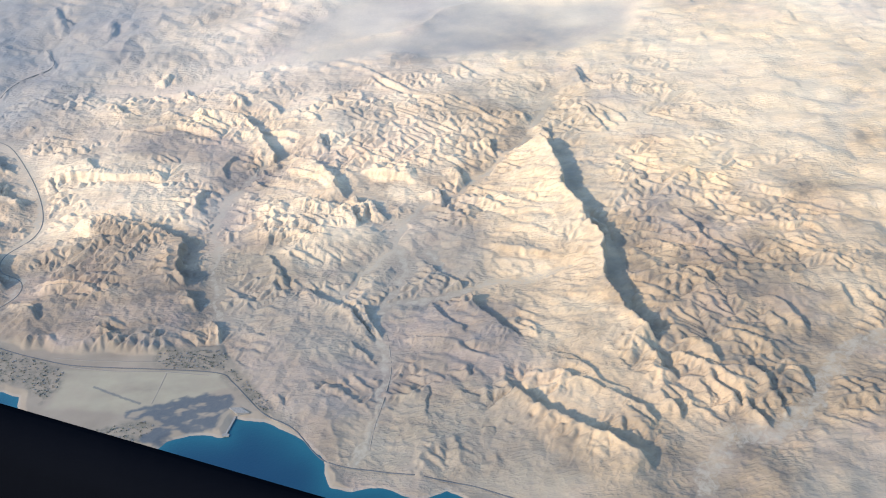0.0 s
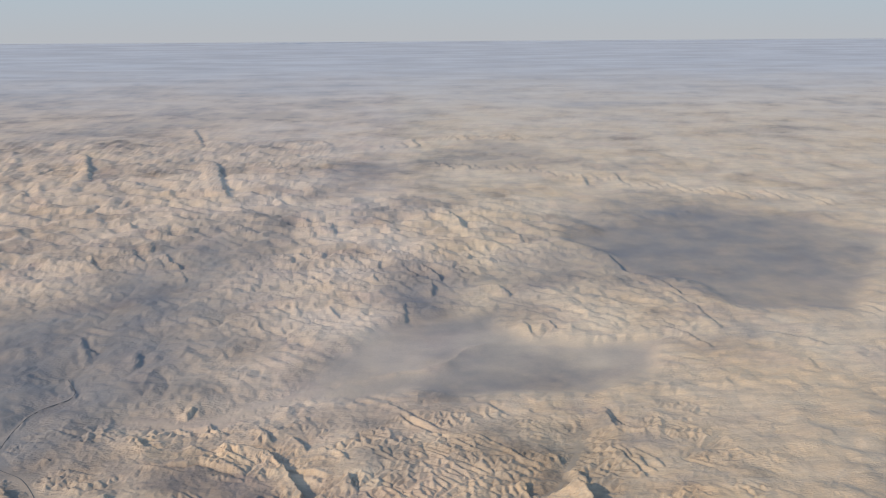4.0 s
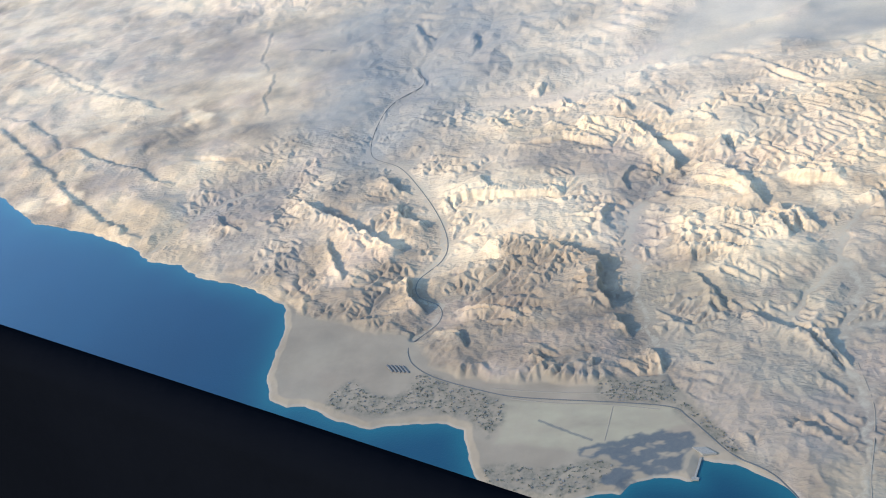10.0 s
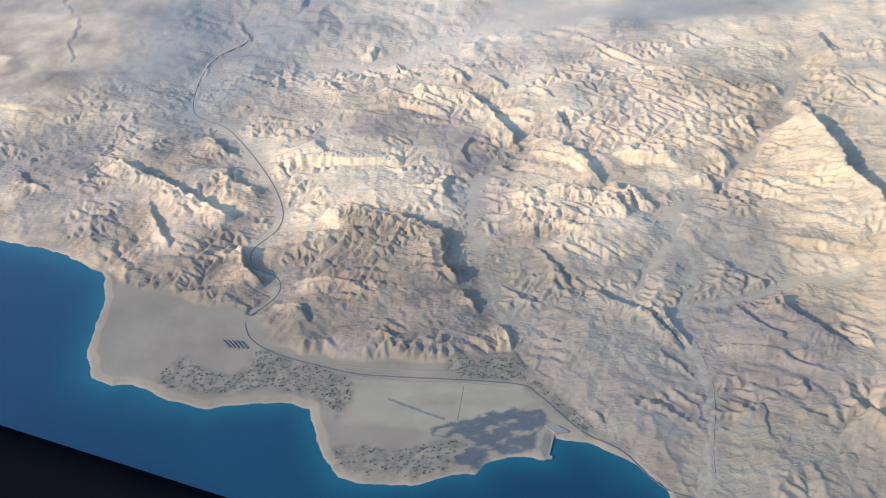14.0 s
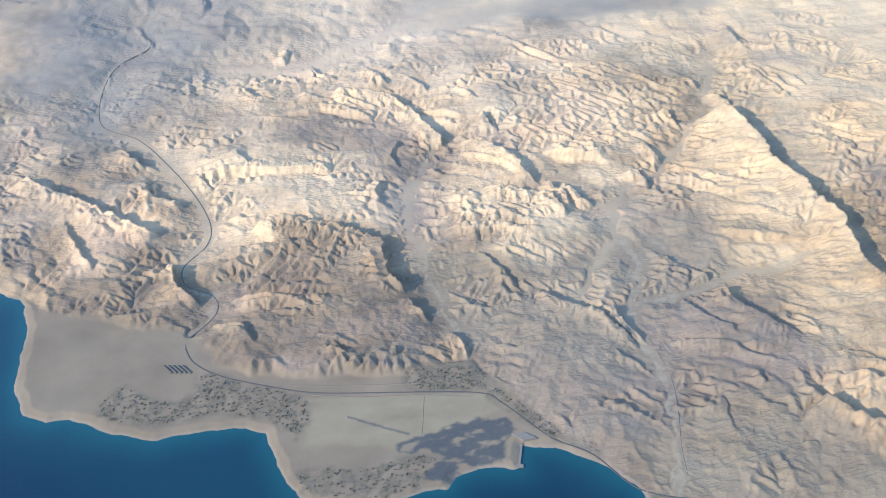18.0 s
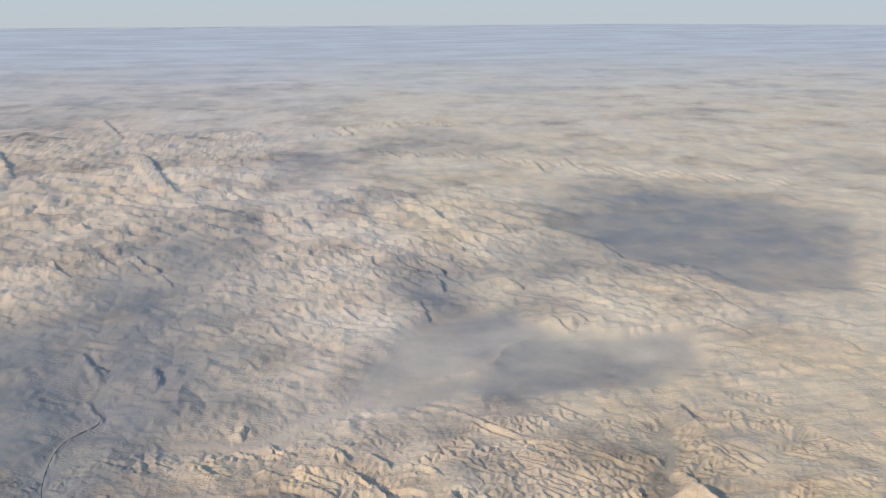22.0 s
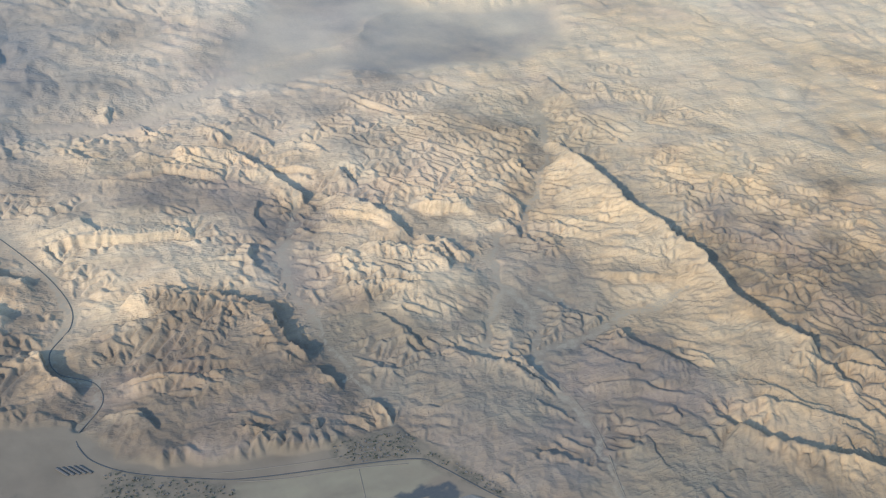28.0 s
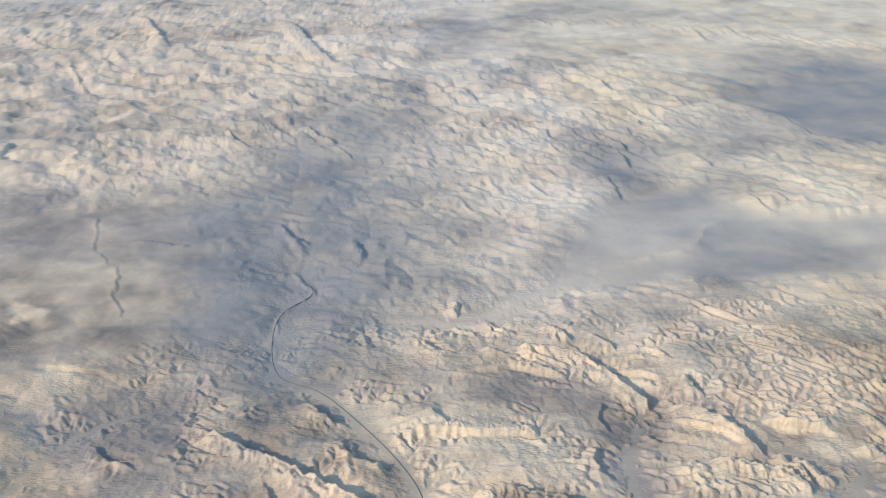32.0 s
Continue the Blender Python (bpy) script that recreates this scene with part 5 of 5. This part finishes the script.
def window_sill():
    t = np.arange(-0.5, 33.0, 0.05)
    eye = np.array([np.interp(t, [p[0] for p in PATH], [p[1][i] for p in PATH]) for i in range(3)]).T
    step = np.array(PATH[-1][1]) - np.array(PATH[0][1])
    eye += np.outer(np.where(t < 0, t, 0) + np.where(t > 32, t - 32, 0), step / 32)
    go = np.gradient(eye, axis=0)[:, :2]
    go /= np.hypot(go[:, 0], go[:, 1])[:, None]
    n = np.stack([go[:, 1], -go[:, 0]], -1) * 0.25
    drop = np.interp(t, *zip(*SILL_DROP))
    for _ in range(4):
        drop = np.convolve(np.pad(drop, 2, mode="edge"), np.ones(5) / 5, "valid")
    top = eye[:, 2] - 0.25 * drop
    # cross-section: (out from the cabin, down from the edge)
    prof = [(1.0, 0.6), (1.0, 0.012), (1.03, 0.0), (1.1, 0.0), (1.15, 0.012), (1.15, 0.6)]
    xs = np.stack([eye[:, 0] + n[:, 0] * a for a, _ in prof], 1)
    yy = np.stack([eye[:, 1] + n[:, 1] * a for a, _ in prof], 1)
    zs = np.stack([top - b for _, b in prof], 1)
    return tagged(grid_mesh("window_surround", xs, yy, zs, SILL, {}), "black rounded lower edge of an aircraft cabin window", "window frame", kind="structure")


window_sill()


# ---- village, sheds, jetty ----
def part(name, bm, material, parent=None, label=""):
    mesh = bpy.data.meshes.new(name)
    bm.to_mesh(mesh)
    bm.free()
    mesh.materials.append(material)
    ob = new(name, mesh)
    ob.parent = parent
    if label:
        ob["label"] = label
    return ob


def box(bm, cx, cy, cz, sx, sy, sz):
    m = Matrix.Translation((cx, cy, cz)) @ Matrix.Diagonal((sx, sy, sz, 1))
    return bmesh.ops.create_cube(bm, size=1, matrix=m)["verts"]


def house(wide, deep, high, wing):
    """A flat-roofed house: walls with openings, a parapet round each roof, and a lower wing."""
    root = new("house")

    def block(cx, cy, sx, sy, sz):
        """A box whose top is sunk behind a parapet."""
        bm = bmesh.new()
        box(bm, cx, cy, sz / 2, sx, sy, sz)
        top = max(bm.faces, key=lambda f: f.calc_center_median().z)
        bmesh.ops.inset_region(bm, faces=[top], thickness=0.05, depth=-0.07)
        return bm

    part("wall", block(0, 0, wide, deep, high), PLASTER, root)
    bm = bmesh.new()
    box(bm, 0, 0, high - 0.06, wide - 0.11, deep - 0.11, 0.03)
    part("roof", bm, ROOF, root, "grey flat roof behind a low parapet")
    if wing:
        part("wing", block(wide * 0.7, -deep * 0.1, wide * 0.4, deep * 0.7, high * 0.6), PLASTER, root, "lower side wing")
    for side, at in ((-1, -0.26), (-1, 0.2), (1, 0.0)):
        bm = bmesh.new()
        box(bm, wide * at, side * (deep / 2 + 0.004), high * 0.55, wide * 0.16, 0.02, high * 0.34)
        part("window", bm, SHED_ROOF, root)
    return tagged(root, "small flat-roofed plastered house on the coastal plain", "house", "houses of the villages")


def shed(length, wide, high):
    root = new("long_shed")
    bm = bmesh.new()
    box(bm, 0, 0, high / 2, wide, length, high)
    part("wall", bm, PLASTER, root)
    for side in (-1, 1):
        bm = bmesh.new()
        rise = wide * 0.22
        rim = [(side * wide * 0.56, -length * 0.51, high - 0.02), (0, -length * 0.51, high + rise), (0, length * 0.51, high + rise), (side * wide * 0.56, length * 0.51, high - 0.02)]
        top = [bm.verts.new(v) for v in rim]
        low = [bm.verts.new((x, y, z - 0.05)) for x, y, z in rim]
        bm.faces.new(top)
        bm.faces.new(low[::-1])
        for i in range(4):
            bm.faces.new((top[i], low[i], low[(i + 1) % 4], top[(i + 1) % 4]))
        bmesh.ops.recalc_face_normals(bm, faces=bm.faces)
        part("roof", bm, SHED_ROOF, root, "dark sheet-metal roof slope")
    return tagged(root, "long low farm shed with dark metal roof", "shed", "sheds beside the village")


def spots(poly, gap, turn, keep, rnd):
    """Places on a loose grid inside the outline."""
    px, py = zip(*poly)
    found = []
    c, s_ = math.cos(turn), math.sin(turn)
    for i in range(-40, 41):
        for j in range(-40, 41):
            u, v = (i + rnd.uniform(-0.5, 0.5)) * gap, (j + rnd.uniform(-0.5, 0.5)) * gap * 1.15
            x, y = sum(px) / len(px) + c * u - s_ * v, sum(py) / len(py) + s_ * u + c * v
            if rnd.random() < keep and inside(np.array([x]), np.array([y]), poly)[0]:
                found.append((x, y))
    return found


rnd = random.Random(11)
road_line = curve_points(COAST_ROAD, 2.0)


def clear(x, y):
    return np.min(np.hypot(road_line[:, 0] - x, road_line[:, 1] - y)) > 1.1


models = [house(0.65, 0.5, 0.32, False), house(0.8, 0.55, 0.36, True), house(0.5, 0.45, 0.42, False)]
places = [(x, y, -0.55) for x, y in spots(VILLAGE_WEST, 2.3, -0.55, 0.62, rnd)]
places += [(x, y, -0.15) for x, y in spots(VILLAGE_NORTH, 1.75, -0.15, 0.8, rnd)]
places += [(x, y, 0.2) for x, y in spots(VILLAGE_SOUTH, 2.6, 0.2, 0.45, rnd)]
places += [(x, y, -0.9) for x, y in spots(VILLAGE_ROAD, 1.9, -0.9, 0.7, rnd)]
places = [p for p in places if clear(p[0], p[1])][:290]
heights = terrain(np.array([p[0] for p in places]), np.array([p[1] for p in places]))[0]
for n, ((x, y, turn), z) in enumerate(zip(places, heights)):
    m = pose(x, y, z - 0.06, 0, 0, math.degrees(turn) + rnd.choice((0, 90)) + rnd.uniform(-6, 6))
    if n < 3:
        models[n].matrix_basis = m
    else:
        copy_thing(models[rnd.randrange(3)], m)

first = shed(5.4, 0.75, 0.35)
for n in range(5):
    x, y = -180.2 + 1.75 * n, 329.9 - 0.35 * n
    m = pose(x, y, float(terrain(np.array([x]), np.array([y]))[0][0]) - 0.05, 0, 0, 36)
    if n:
        copy_thing(first, m)
    else:
        first.matrix_basis = m


def scrub(places):
    """Low trees and bushes: a short stem and a ragged tuft of leaf blades each, in one mesh."""
    verts, faces = [], []
    zs = terrain(np.array([p[0] for p in places]), np.array([p[1] for p in places]))[0]
    for (x, y, size), z in zip(places, zs):
        for _ in range(16):
            a, b, r = rnd.uniform(0, 2 * math.pi), rnd.uniform(-0.2, 1.0), size * rnd.uniform(0.2, 0.55)
            cx, cy, cz = x + r * math.cos(a), y + r * math.sin(a), z + size * (0.45 + 0.35 * b)
            i, w = len(verts), size * 0.28
            verts += [(cx + rnd.uniform(-w, w), cy + rnd.uniform(-w, w), cz + rnd.uniform(-w, w)) for _ in range(4)]
            faces += [(i, i + 1, i + 2), (i, i + 2, i + 3)]
        i, w = len(verts), size * 0.06
        verts += [(x - w, y, z - 0.05), (x + w, y, z - 0.05), (x, y + w, z - 0.05), (x, y, z + size * 0.6)]
        faces += [(i, i + 1, i + 3), (i + 1, i + 2, i + 3), (i + 2, i, i + 3)]
    mesh = bpy.data.meshes.new("scrub")
    mesh.from_pydata(verts, [], faces)
    mesh.materials.append(LEAF)
    return tagged(new("scrub", mesh), "dark green scattered bushes and low trees on the plain", "bushes", kind="stuff")


bushes = []
for poly, gap, keep in ((VILLAGE_WEST, 1.2, 0.45), (VILLAGE_NORTH, 1.1, 0.5), (VILLAGE_SOUTH, 1.2, 0.45), (VILLAGE_ROAD, 1.2, 0.5)):
    bushes += [(x, y, rnd.uniform(0.25, 0.7)) for x, y in spots(poly, gap, 0.3, keep, rnd) if clear(x, y)]
scrub(bushes)


def slab(name, outline, low, high, material, label, category):
    bm = bmesh.new()
    top = [bm.verts.new((x, y, high)) for x, y in outline]
    bottom = [bm.verts.new((x, y, low)) for x, y in outline]
    bm.faces.new(top)
    bm.faces.new(bottom[::-1])
    for i in range(len(top)):
        bm.faces.new((top[i], bottom[i], bottom[(i + 1) % len(top)], top[(i + 1) % len(top)]))
    bmesh.ops.recalc_face_normals(bm, faces=bm.faces)
    return tagged(part(name, bm, material), label, category)


slab("jetty", [(-62.0, 273.0), (-61.3, 272.8), (-63.9, 264.2), (-63.0, 263.8), (-63.2, 262.8), (-65.6, 263.0), (-65.5, 264.0), (-64.6, 264.4)],
     -3.0, -0.45, CONCRETE, "pale concrete jetty reaching into the bay", "jetty")
slab("harbour_yard", [(-64.3, 276.6), (-60.0, 276.4), (-56.5, 273.2), (-61.0, 273.2)], -1.0, 0.55, CONCRETE, "pale paved yard behind the jetty", "yard")
strip("track", [(-136.6, 313.7), (-120.4, 310.2), (-93.8, 306.4), (-83.2, 306.0)], 0.35, DIRT_ROAD, "pale dirt track along the foot of the hills", 0.04)
strip("track", [(-129.2, 307.3), (-114.0, 303.4), (-93.1, 300.4), (-73.9, 296.2)], 0.4, DIRT_ROAD, "pale dirt track beside the coast road", 0.04)
strip("track", [(-90.5, 299.5), (-92.3, 288.8), (-93.6, 282.0)], 0.35, DIRT_ROAD, "pale dirt track across the salt plain", 0.04)
strip("track", [(-13.1, 250.2), (-11.0, 262.0), (-6.8, 277.5), (-3.9, 293.4), (-4.8, 314.2)], 0.36, DIRT_ROAD, "pale dirt track up the bed of a wadi", 0.04)



# ---- clouds far off, low over the horizon ----
def cloud(x, y, z, long, high, lumps, seed):
    """A flat-based bank of puffs."""
    pick = random.Random(seed)
    bm = bmesh.new()
    for _ in range(lumps):
        k = pick.uniform(-1, 1)
        size = (1 - 0.6 * k * k) * pick.uniform(0.6, 1.1)
        m = Matrix.Translation((k * long * 0.45, pick.uniform(-0.2, 0.2) * long, 0.35 * high * size)) @ Matrix.Diagonal((long * 0.9 / lumps**0.7 * size, long * 0.7 / lumps**0.7 * size, high * 0.6 * size, 1))
        bmesh.ops.create_icosphere(bm, subdivisions=3, radius=1, matrix=m)
    for v in bm.verts:
        v.co.z = max(v.co.z + 0.12 * high * pick.uniform(-1, 1), -0.15 * high)
    for f in bm.faces:
        f.smooth = True
    ob = part("cloud", bm, CLOUD)
    ob.matrix_basis = pose(x, y, z)
    return tagged(ob, "small white cumulus cloud far off over the horizon", "cloud", "clouds over the horizon")


for n, (x, z, long, high) in enumerate(((-750, 286, 80, 12), (-830, 280, 60, 8), (-600, 296, 90, 11), (-500, 302, 60, 8))):
    cloud(x, 4500, z, long, high, 6, 40 + n)
